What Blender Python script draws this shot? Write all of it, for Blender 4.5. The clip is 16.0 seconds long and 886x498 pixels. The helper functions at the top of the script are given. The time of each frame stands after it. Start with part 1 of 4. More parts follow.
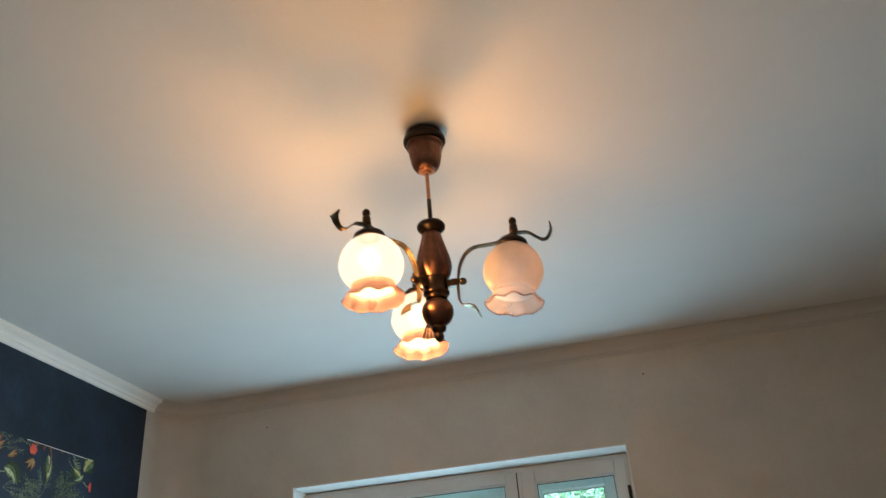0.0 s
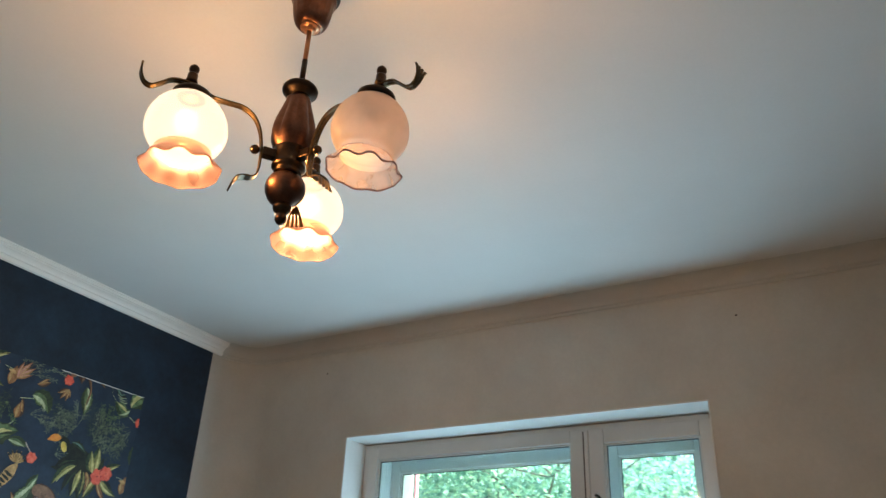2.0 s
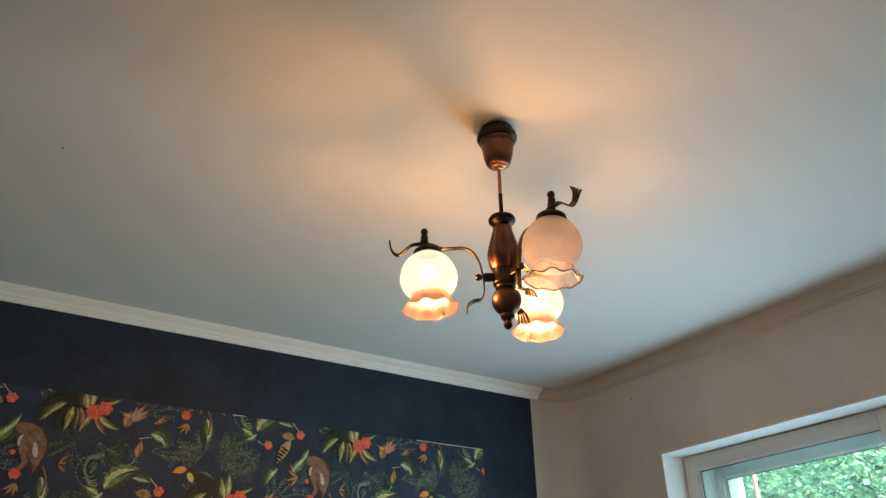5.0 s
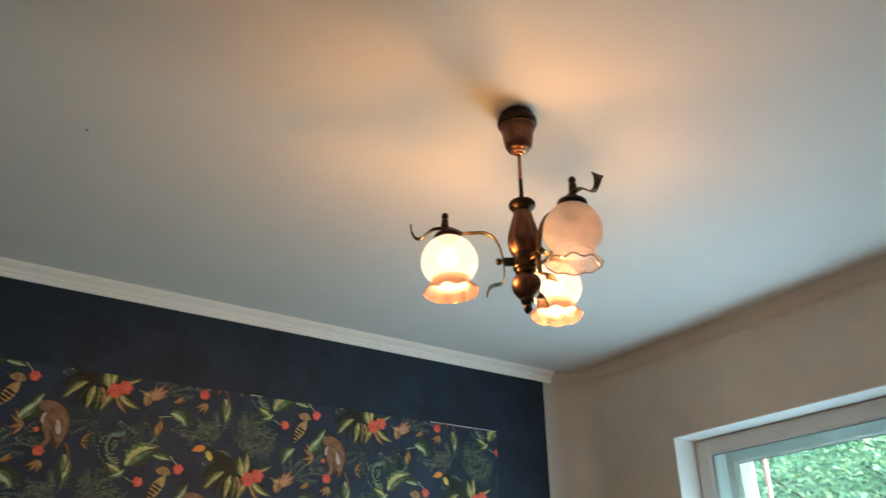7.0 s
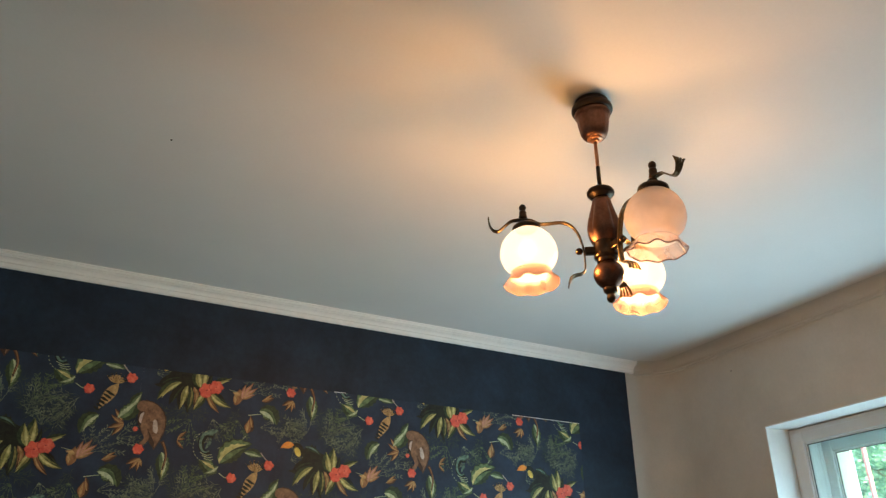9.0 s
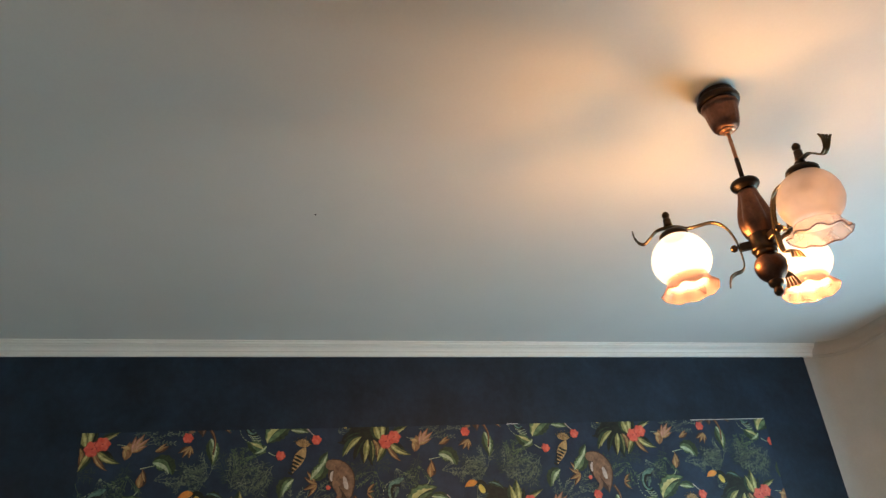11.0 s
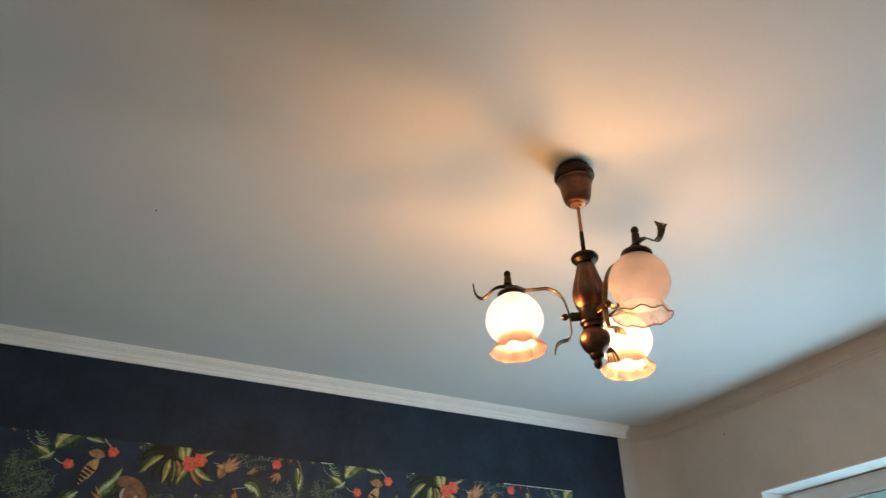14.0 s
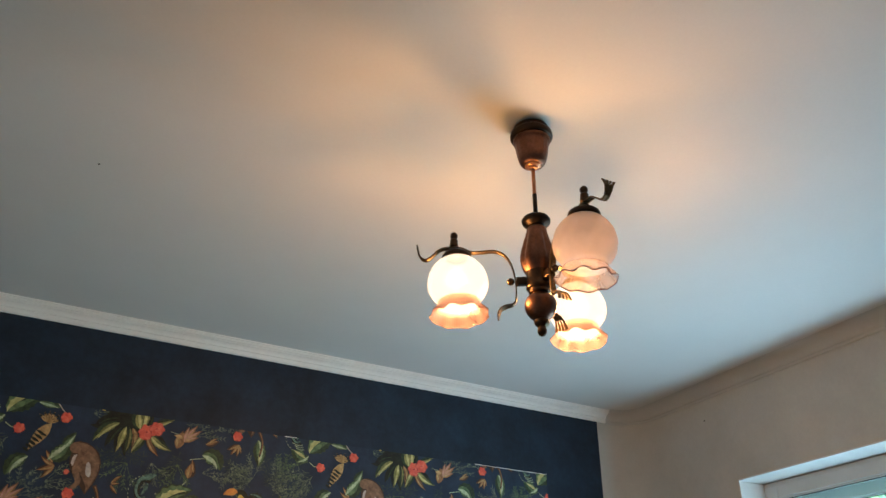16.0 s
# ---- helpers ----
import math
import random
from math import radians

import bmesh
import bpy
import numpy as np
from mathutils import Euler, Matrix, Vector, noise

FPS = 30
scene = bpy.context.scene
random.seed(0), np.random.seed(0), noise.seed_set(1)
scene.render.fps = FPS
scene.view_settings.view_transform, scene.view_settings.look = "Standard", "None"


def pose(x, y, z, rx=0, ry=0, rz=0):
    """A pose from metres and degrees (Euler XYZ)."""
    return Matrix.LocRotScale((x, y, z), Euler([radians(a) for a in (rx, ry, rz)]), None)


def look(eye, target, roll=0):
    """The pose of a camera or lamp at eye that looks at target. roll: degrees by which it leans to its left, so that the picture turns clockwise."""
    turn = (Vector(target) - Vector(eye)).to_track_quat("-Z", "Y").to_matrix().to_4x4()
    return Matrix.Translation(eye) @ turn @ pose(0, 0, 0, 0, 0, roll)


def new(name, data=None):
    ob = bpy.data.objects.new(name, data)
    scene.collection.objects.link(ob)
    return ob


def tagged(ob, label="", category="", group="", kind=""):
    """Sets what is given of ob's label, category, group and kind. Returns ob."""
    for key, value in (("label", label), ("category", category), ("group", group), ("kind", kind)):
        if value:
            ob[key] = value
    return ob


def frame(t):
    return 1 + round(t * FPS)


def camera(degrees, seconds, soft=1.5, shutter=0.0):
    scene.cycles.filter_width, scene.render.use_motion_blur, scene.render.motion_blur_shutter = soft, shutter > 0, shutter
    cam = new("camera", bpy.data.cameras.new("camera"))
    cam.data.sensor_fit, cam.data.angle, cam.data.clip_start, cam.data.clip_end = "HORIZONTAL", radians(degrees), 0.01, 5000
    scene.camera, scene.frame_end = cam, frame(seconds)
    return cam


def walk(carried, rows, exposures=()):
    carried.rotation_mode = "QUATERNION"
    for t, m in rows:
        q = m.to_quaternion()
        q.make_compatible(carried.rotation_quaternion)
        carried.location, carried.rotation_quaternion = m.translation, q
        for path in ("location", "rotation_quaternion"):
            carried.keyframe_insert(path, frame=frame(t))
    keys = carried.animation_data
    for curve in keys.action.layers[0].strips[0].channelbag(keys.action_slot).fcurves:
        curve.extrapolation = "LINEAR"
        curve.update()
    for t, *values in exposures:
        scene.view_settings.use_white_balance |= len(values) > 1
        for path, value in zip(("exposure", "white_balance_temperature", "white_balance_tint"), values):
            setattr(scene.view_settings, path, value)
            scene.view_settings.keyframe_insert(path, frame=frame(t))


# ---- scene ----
cam = camera(60.1, 16.0, soft=1.35, shutter=0.45)
PATH = [
    (0, (0.012, 0.258, 1.582), (-0.339, 1.982, 2.533), -4.9),
    (0.5, (0.151, 0.449, 1.553), (-0.279, 2.15, 2.512), -3.4),
    (1, (0.307, 0.635, 1.568), (-0.201, 2.34, 2.481), -2.4),
    (1.5, (0.464, 0.727, 1.564), (-0.25, 2.364, 2.464), -3.0),
    (2, (0.491, 0.907, 1.564), (-0.398, 2.444, 2.483), 2.4),
    (2.5, (0.667, 0.969, 1.558), (-0.473, 2.31, 2.508), 2.0),
    (2.6, (0.707, 0.963, 1.558), (-0.52, 2.224, 2.509), 1.4),
    (3, (0.804, 0.988, 1.543), (-0.585, 2.061, 2.501), 0.3),
    (3.5, (0.851, 0.911, 1.539), (-0.625, 1.853, 2.504), 0.5),
    (3.7, (0.869, 0.868, 1.557), (-0.61, 1.82, 2.51), -0.6),
    (5.8, (0.956, 0.723, 1.537), (-0.502, 1.752, 2.439), -1.2),
    (6, (0.947, 0.723, 1.54), (-0.499, 1.78, 2.429), -1.4),
    (6.5, (0.935, 0.726, 1.55), (-0.508, 1.804, 2.419), -1.7),
    (7, (0.944, 0.7, 1.539), (-0.558, 1.675, 2.43), -0.4),
    (7.5, (0.94, 0.682, 1.54), (-0.605, 1.561, 2.458), 1.0),
    (8, (0.938, 0.675, 1.538), (-0.631, 1.51, 2.456), 1.2),
    (8.5, (0.933, 0.675, 1.536), (-0.657, 1.491, 2.433), 0.6),
    (9, (0.932, 0.687, 1.538), (-0.669, 1.504, 2.417), -0.0),
    (9.5, (0.924, 0.675, 1.566), (-0.691, 1.412, 2.486), -3.4),
    (9.7, (0.932, 0.636, 1.587), (-0.698, 1.285, 2.546), -4.5),
    (11.8, (0.963, 0.651, 1.55), (-0.777, 1.069, 2.443), -4.5),
    (12, (0.962, 0.64, 1.562), (-0.802, 1.06, 2.406), -4.5),
    (12.5, (0.956, 0.621, 1.536), (-0.865, 1.026, 2.258), -2.4),
    (13, (0.96, 0.641, 1.55), (-0.836, 1.066, 2.322), -2.8),
    (13.2, (0.942, 0.646, 1.561), (-0.792, 1.141, 2.426), -3.0),
    (13.5, (0.922, 0.682, 1.578), (-0.686, 1.332, 2.574), -2.4),
    (14, (0.939, 0.698, 1.55), (-0.58, 1.503, 2.572), -1.2),
    (14.5, (0.953, 0.69, 1.547), (-0.542, 1.527, 2.579), -0.7),
    (15, (0.934, 0.722, 1.54), (-0.572, 1.538, 2.572), -0.6),
    (15.5, (0.919, 0.807, 1.545), (-0.614, 1.6, 2.555), -0.2),
    (16, (0.909, 0.89, 1.538), (-0.636, 1.674, 2.536), 0.8),
]
walk(cam, [(t, look(eye, target, roll)) for t, eye, target, roll in PATH], exposures=[(0, 2.74, 6750, 10), (2, 2.65, 6650, 10), (3.5, 2.66, 6900, 10), (6.5, 2.75, 6950, 10), (9, 2.92, 7050, 10.5), (12, 3.30, 6450, 10), (12.5, 3.48, 6420, 10),
                           (13, 3.50, 6450, 10), (13.5, 3.03, 6650, 10), (14, 2.92, 6550, 10), (16, 2.80, 6450, 10)])

# ---- world, sun, large lights ----
world = bpy.data.worlds.new("world")
scene.world = world
world.use_nodes = True
wn = world.node_tree
sky = wn.nodes.new("ShaderNodeTexSky")
sky.sky_type, sky.sun_disc = "NISHITA", False
sky.sun_elevation, sky.sun_rotation = radians(41), radians(81)
wn.nodes["Background"].inputs["Strength"].default_value = 0.15
wn.links.new(sky.outputs["Color"], wn.nodes["Background"].inputs["Color"])

sun = new("sun", bpy.data.lights.new("sun", "SUN"))
sun.data.energy, sun.data.angle, sun.data.color = 5.0, radians(0.6), (1.0, 0.95, 0.86)
sun.matrix_world = look((9.0, 1.4, 8.0), (0, 0, 0))

# daylight of the lower half of the window, in its opening
day = new("window_daylight", bpy.data.lights.new("window_daylight", "AREA"))
day.data.shape, day.data.size, day.data.size_y = "RECTANGLE", 1.24, 0.78
day.data.energy, day.data.color = 5.6, (0.47, 0.785, 1.0)
day.matrix_world = look((-0.665, 3.650, 1.47), (-0.665, 1.650, 1.40))


# ---- materials ----
def material(name):
    m = bpy.data.materials.new(name)
    m.use_nodes = True
    return m, m.node_tree, m.node_tree.nodes["Principled BSDF"]


def node(tree, kind, **values):
    n = tree.nodes.new(kind)
    for key, value in values.items():
        n.inputs[key.replace("_", " ")].default_value = value
    return n


def ramp(tree, fac, stops):
    r = tree.nodes.new("ShaderNodeValToRGB")
    while len(r.color_ramp.elements) < len(stops):
        r.color_ramp.elements.new(0.5)
    for e, (p, c) in zip(r.color_ramp.elements, stops):
        e.position, e.color = p, (*c, 1)
    tree.links.new(fac, r.inputs["Fac"])
    return r.outputs["Color"]


def shade(c, f):
    return tuple(min(1.0, v * f) for v in c)


def surface(name, colour, rough=0.6, metal=0.0, scale=6.0, contrast=0.12, fine=60.0, bump=0.1, depth=0.002, second=None, coat=0.0, spec=0.5):
    """Colour with broad stains and a fine grain, and a relief of the same grain."""
    m, tree, b = material(name)
    co = tree.nodes.new("ShaderNodeTexCoord").outputs["Object"]
    broad = node(tree, "ShaderNodeTexNoise", Scale=scale, Detail=5.0, Roughness=0.6)
    grain = node(tree, "ShaderNodeTexNoise", Scale=fine, Detail=4.0, Roughness=0.7)
    for n in (broad, grain):
        tree.links.new(co, n.inputs["Vector"])
    lo, hi = second or shade(colour, 1 - contrast), shade(colour, 1 + contrast)
    c1 = ramp(tree, broad.outputs["Fac"], [(0.3, lo), (0.7, hi)])
    c2 = ramp(tree, grain.outputs["Fac"], [(0.35, (1 - contrast * 0.6,) * 3), (0.65, (1, 1, 1))])
    mix = tree.nodes.new("ShaderNodeMix")
    mix.data_type, mix.blend_type = "RGBA", "MULTIPLY"
    mix.inputs["Factor"].default_value = 1.0
    tree.links.new(c1, mix.inputs["A"])
    tree.links.new(c2, mix.inputs["B"])
    tree.links.new(mix.outputs["Result"], b.inputs["Base Color"])
    b.inputs["Roughness"].default_value, b.inputs["Metallic"].default_value = rough, metal
    b.inputs["Coat Weight"].default_value = coat
    b.inputs["Specular IOR Level"].default_value = spec
    if bump:
        bm_ = node(tree, "ShaderNodeBump", Strength=bump, Distance=depth)
        tree.links.new(grain.outputs["Fac"], bm_.inputs["Height"])
        tree.links.new(bm_.outputs["Normal"], b.inputs["Normal"])
    return m


M_CEILING = surface("ceiling_paint", (0.73, 0.72, 0.70), 0.9, scale=1.3, contrast=0.04, fine=120, bump=0.15)
M_WALL = surface("beige_wall_paint", (0.635, 0.612, 0.565), 0.85, scale=3.2, contrast=0.085, fine=90, bump=0.2)
M_BEIGE_TRIM = surface("beige_trim_paint", (0.60, 0.595, 0.57), 0.85, scale=3.0, contrast=0.06, fine=90, bump=0.15)
M_CORNICE = surface("white_cornice", (0.90, 0.88, 0.84), 0.6, scale=5, contrast=0.04, fine=90, bump=0.1)
M_NAVY = surface("navy_wallpaper", (0.010, 0.024, 0.046), 0.50, scale=6, contrast=0.42, fine=40, bump=0.3, spec=0.42)
M_SHEET = surface("slate_wallpaper", (0.024, 0.041, 0.074), 0.50, scale=9, contrast=0.3, fine=70, bump=0.12, spec=0.36)
# window paint in two tones; the lining's is lightened for daylight falling on it
M_WHITE_DAYLIT = surface("white_paint_daylit", (0.86, 0.87, 0.87), 0.4, scale=8, contrast=0.04, fine=150, bump=0.05)
M_WHITE = surface("white_window_paint", (0.68, 0.675, 0.66), 0.4, scale=8, contrast=0.05, fine=150, bump=0.05)
M_REVEAL = surface("white_reveal_plaster", (0.80, 0.80, 0.78), 0.7, scale=5, contrast=0.04, fine=80, bump=0.15)
M_BLACK = surface("black_iron", (0.02, 0.02, 0.02), 0.4, 0.6, fine=150, bump=0.1)
M_GASKET = surface("dark_gasket", (0.05, 0.05, 0.05), 0.6)
M_COPPER = surface("aged_copper", (0.165, 0.082, 0.058), 0.40, 1.0, scale=22, contrast=0.35, fine=130, bump=0.08, second=(0.095, 0.044, 0.030))
M_BRONZE = surface("dark_bronze", (0.075, 0.048, 0.032), 0.30, 1.0, scale=26, contrast=0.35, fine=140, bump=0.1, second=(0.045, 0.028, 0.018))
M_BRASS = surface("antique_brass", (0.18, 0.125, 0.070), 0.33, 1.0, scale=30, contrast=0.35, fine=150, bump=0.08, second=(0.08, 0.05, 0.025))
M_DARKCAP = surface("blackened_bronze", (0.035, 0.024, 0.018), 0.38, 0.9, scale=26, fine=120, bump=0.1)
M_ROD = surface("bright_copper_rod", (0.55, 0.25, 0.13), 0.35, 0.6, scale=40, contrast=0.15, fine=150)
M_FLOOR = surface("brown_floor", (0.38, 0.30, 0.215), 0.45, scale=3, contrast=0.2, fine=45, bump=0.1)
M_BARK = surface("bark", (0.10, 0.075, 0.05), 0.9, scale=9, contrast=0.3, fine=40, bump=0.6)
M_GRASS = surface("lawn", (0.15, 0.19, 0.08), 0.9, scale=0.7, contrast=0.35, fine=12, bump=0.4)
M_RENDER = surface("white_render", (0.72, 0.71, 0.68), 0.85, scale=3, contrast=0.05, fine=60, bump=0.3)
M_RED = surface("faded_red_paint", (0.62, 0.20, 0.20), 0.5, scale=12, contrast=0.15, fine=90)
M_SPECK_SHADOW = surface("dark_speck_and_shadow", (0.06, 0.048, 0.04), 0.8)


def lit_glass(name, strength, colour, clear_part):
    """Frosted glass round a burning bulb: it glows all over and lets part of the light straight through."""
    m, tree, b = material(name)
    co = tree.nodes.new("ShaderNodeTexCoord").outputs["Object"]
    n = node(tree, "ShaderNodeTexNoise", Scale=40.0, Detail=3.0)
    tree.links.new(co, n.inputs["Vector"])
    c = ramp(tree, n.outputs["Fac"], [(0.3, shade(colour, 0.94)), (0.7, colour)])
    tree.links.new(c, b.inputs["Emission Color"])
    b.inputs["Emission Strength"].default_value = strength
    b.inputs["Base Color"].default_value = (0.03, 0.028, 0.025, 1)
    b.inputs["Roughness"].default_value = 0.3
    clear = tree.nodes.new("ShaderNodeBsdfTransparent")
    clear.inputs["Color"].default_value = (1.0, 0.96, 0.9, 1)
    mix = tree.nodes.new("ShaderNodeMixShader")
    mix.inputs["Fac"].default_value = clear_part
    tree.links.new(b.outputs["BSDF"], mix.inputs[1])
    tree.links.new(clear.outputs["BSDF"], mix.inputs[2])
    tree.links.new(mix.outputs["Shader"], tree.nodes["Material Output"].inputs["Surface"])
    return m


def frosted(name, colour, through_, rough=0.3, alpha=1.0, scale=30.0, tint=None):
    """Glass that scatters light: part of it passes through the wall."""
    m, tree, b = material(name)
    co = tree.nodes.new("ShaderNodeTexCoord").outputs["Object"]
    n = node(tree, "ShaderNodeTexNoise", Scale=scale, Detail=4.0)
    tree.links.new(co, n.inputs["Vector"])
    c = ramp(tree, n.outputs["Fac"], [(0.3, shade(colour, 0.92)), (0.7, shade(colour, 1.06))])
    tree.links.new(c, b.inputs["Base Color"])
    b.inputs["Roughness"].default_value = rough
    t = tree.nodes.new("ShaderNodeBsdfTranslucent")
    tree.links.new(c, t.inputs["Color"])
    mix = tree.nodes.new("ShaderNodeMixShader")
    mix.inputs["Fac"].default_value = through_
    tree.links.new(b.outputs["BSDF"], mix.inputs[1])
    tree.links.new(t.outputs["BSDF"], mix.inputs[2])
    out = tree.nodes["Material Output"]
    if alpha < 1:
        clear = tree.nodes.new("ShaderNodeBsdfTransparent")
        clear.inputs["Color"].default_value = (*(tint or shade(colour, 1.1)), 1)
        mix2 = tree.nodes.new("ShaderNodeMixShader")
        mix2.inputs["Fac"].default_value = alpha
        tree.links.new(clear.outputs["BSDF"], mix2.inputs[1])
        tree.links.new(mix.outputs["Shader"], mix2.inputs[2])
        mix = mix2
    tree.links.new(mix.outputs["Shader"], out.inputs["Surface"])
    return m


M_LIT = lit_glass("glowing_frosted_glass", 0.20, (1.0, 0.84, 0.66), 0.5)
M_UNLIT = frosted("peach_frosted_glass", (0.86, 0.815, 0.795), 0.68, 0.35, 0.52)
# lit shades get darker ruffle and rim tones that hold back the bulb's glare
M_RUFFLE_LIT = frosted("lit_ruffle_glass", (0.16, 0.108, 0.125), 0.30, 0.2, 0.70, tint=(0.97, 0.80, 0.72))
M_RUFFLE_UNLIT = frosted("unlit_ruffle_glass", (0.93, 0.82, 0.77), 0.45, 0.08, 0.28)
M_RIM_LIT = frosted("lit_glass_rim", (0.26, 0.19, 0.20), 0.4, 0.1, 0.55, tint=(0.97, 0.84, 0.79))
M_RIM = frosted("pink_glass_rim", (0.50, 0.36, 0.34), 0.4, 0.08, 0.8)


def pane_glass():
    m, tree, b = material("window_glass")
    clear = tree.nodes.new("ShaderNodeBsdfTransparent")
    clear.inputs["Color"].default_value = (0.91, 0.985, 1.0, 1)
    gloss = node(tree, "ShaderNodeBsdfGlossy", Roughness=0.01)
    fres = node(tree, "ShaderNodeFresnel", IOR=1.5)
    mix = tree.nodes.new("ShaderNodeMixShader")
    tree.links.new(fres.outputs["Fac"], mix.inputs["Fac"])
    tree.links.new(clear.outputs["BSDF"], mix.inputs[1])
    tree.links.new(gloss.outputs["BSDF"], mix.inputs[2])
    # patchy milky haze mixed into the glass to whiten the bright view outside
    haze = tree.nodes.new("ShaderNodeBsdfTranslucent")
    haze.inputs["Color"].default_value = (0.80, 0.88, 0.90, 1)
    co = tree.nodes.new("ShaderNodeTexCoord").outputs["Object"]
    n = node(tree, "ShaderNodeTexNoise", Scale=7.0, Detail=5.0, Roughness=0.65)
    tree.links.new(co, n.inputs["Vector"])
    amount = ramp(tree, n.outputs["Fac"], [(0.3, (0.01, 0.01, 0.01)), (0.75, (0.05, 0.05, 0.05))])
    veil = tree.nodes.new("ShaderNodeMixShader")
    tree.links.new(amount, veil.inputs["Fac"])
    tree.links.new(mix.outputs["Shader"], veil.inputs[1])
    tree.links.new(haze.outputs["BSDF"], veil.inputs[2])
    tree.links.new(veil.outputs["Shader"], tree.nodes["Material Output"].inputs["Surface"])
    return m


M_PANE = pane_glass()


def leaf_material(name, dark, mid, light):
    m, tree, b = material(name)
    geo = tree.nodes.new("ShaderNodeNewGeometry")
    c = ramp(tree, geo.outputs["Random Per Island"], [(0.0, dark), (0.55, mid), (1.0, light)])
    tree.links.new(c, b.inputs["Base Color"])
    b.inputs["Roughness"].default_value = 0.45
    t = tree.nodes.new("ShaderNodeBsdfTranslucent")
    tree.links.new(c, t.inputs["Color"])
    mix = tree.nodes.new("ShaderNodeMixShader")
    mix.inputs["Fac"].default_value = 0.55
    tree.links.new(b.outputs["BSDF"], mix.inputs[1])
    tree.links.new(t.outputs["BSDF"], mix.inputs[2])
    tree.links.new(mix.outputs["Shader"], tree.nodes["Material Output"].inputs["Surface"])
    return m


M_LEAF = leaf_material("tree_leaf", (0.07, 0.19, 0.13), (0.23, 0.43, 0.29), (0.46, 0.60, 0.34))


def ink(name, dark, light, scale=28.0, random_tint=True):
    """Printed colour, blotchy as on a photographic print."""
    m, tree, b = material(name)
    co = tree.nodes.new("ShaderNodeTexCoord").outputs["Object"]
    n = node(tree, "ShaderNodeTexNoise", Scale=scale, Detail=6.0, Roughness=0.65, Distortion=0.6)
    tree.links.new(co, n.inputs["Vector"])
    c = ramp(tree, n.outputs["Fac"], [(0.32, dark), (0.66, light)])
    tree.links.new(c, b.inputs["Base Color"])
    b.inputs["Roughness"].default_value = 0.50
    b.inputs["Specular IOR Level"].default_value = 0.45
    return m


I_RED = ink("print_coral_red", (0.68, 0.060, 0.038), (0.92, 0.17, 0.10), 55)
I_CORAL = ink("print_light_coral", (0.72, 0.075, 0.05), (0.95, 0.22, 0.14), 55)
I_MOSS = ink("print_moss", (0.10, 0.10, 0.03), (0.44, 0.40, 0.13), 45)
I_CRIMSON = ink("print_crimson", (0.36, 0.020, 0.020), (0.62, 0.06, 0.05), 60)
I_PINK = ink("print_pink", (0.42, 0.17, 0.12), (0.72, 0.38, 0.29), 70)
I_DEEP = ink("print_deep_green", (0.010, 0.018, 0.010), (0.055, 0.085, 0.035), 60)
I_GREEN = ink("print_leaf_green", (0.045, 0.080, 0.035), (0.20, 0.29, 0.125), 50)
I_LIME = ink("print_yellow_green", (0.34, 0.32, 0.09), (0.78, 0.70, 0.32), 45)
I_OLIVE = ink("print_fern_olive", (0.020, 0.036, 0.030), (0.075, 0.105, 0.062), 22)
I_FERN = ink("print_fern_light", (0.055, 0.080, 0.055), (0.30, 0.355, 0.225), 18)
I_DARK = ink("print_shadow_green", (0.004, 0.005, 0.004), (0.022, 0.026, 0.014), 40)
I_BROWN = ink("print_brown", (0.11, 0.052, 0.028), (0.36, 0.19, 0.105), 60)
I_UMBER = ink("print_umber", (0.035, 0.016, 0.010), (0.11, 0.052, 0.030), 60)
I_RUST = ink("print_rust", (0.17, 0.07, 0.025), (0.46, 0.22, 0.095), 70)
I_TAN = ink("print_tan", (0.30, 0.16, 0.055), (0.72, 0.46, 0.20), 80)
I_CREAM = ink("print_cream", (0.42, 0.33, 0.28), (0.74, 0.62, 0.54), 60)
I_ORANGE = ink("print_orange", (0.70, 0.19, 0.03), (0.95, 0.40, 0.08), 60)
I_YELLOW = ink("print_yellow", (0.65, 0.42, 0.06), (0.92, 0.70, 0.18), 60)
I_TEAL = ink("print_teal", (0.012, 0.030, 0.028), (0.22, 0.38, 0.29), 75)
I_SILVER = ink("print_pale_green", (0.28, 0.36, 0.20), (0.68, 0.74, 0.47), 60)


# ---- mesh helpers ----
def finish(name, bm, mat, parent=None, label="", smooth=False):
    me = bpy.data.meshes.new(name)
    bmesh.ops.recalc_face_normals(bm, faces=bm.faces)
    if smooth:
        for f in bm.faces:
            f.smooth = True
    bm.to_mesh(me)
    bm.free()
    me.materials.append(mat)
    ob = new(name, me)
    if parent is not None:
        ob.parent = parent
    if label:
        ob["label"] = label
    return ob


def part(name, bm, mat, parent, label="", smooth=False):
    return finish(name, bm, mat, parent, label, smooth)


def box(bm, x0, x1, y0, y1, z0, z1, bevel=0.0):
    m = Matrix.LocRotScale(((x0 + x1) / 2, (y0 + y1) / 2, (z0 + z1) / 2), None, (x1 - x0, y1 - y0, z1 - z0))
    made = bmesh.ops.create_cube(bm, size=1.0, matrix=m)
    if bevel:
        edges = list({e for v in made["verts"] for e in v.link_edges})
        bmesh.ops.bevel(bm, geom=edges, offset=bevel, segments=2, affect="EDGES", profile=0.6)
    return bm


def one_box(*args, **kw):
    return box(bmesh.new(), *args, **kw)


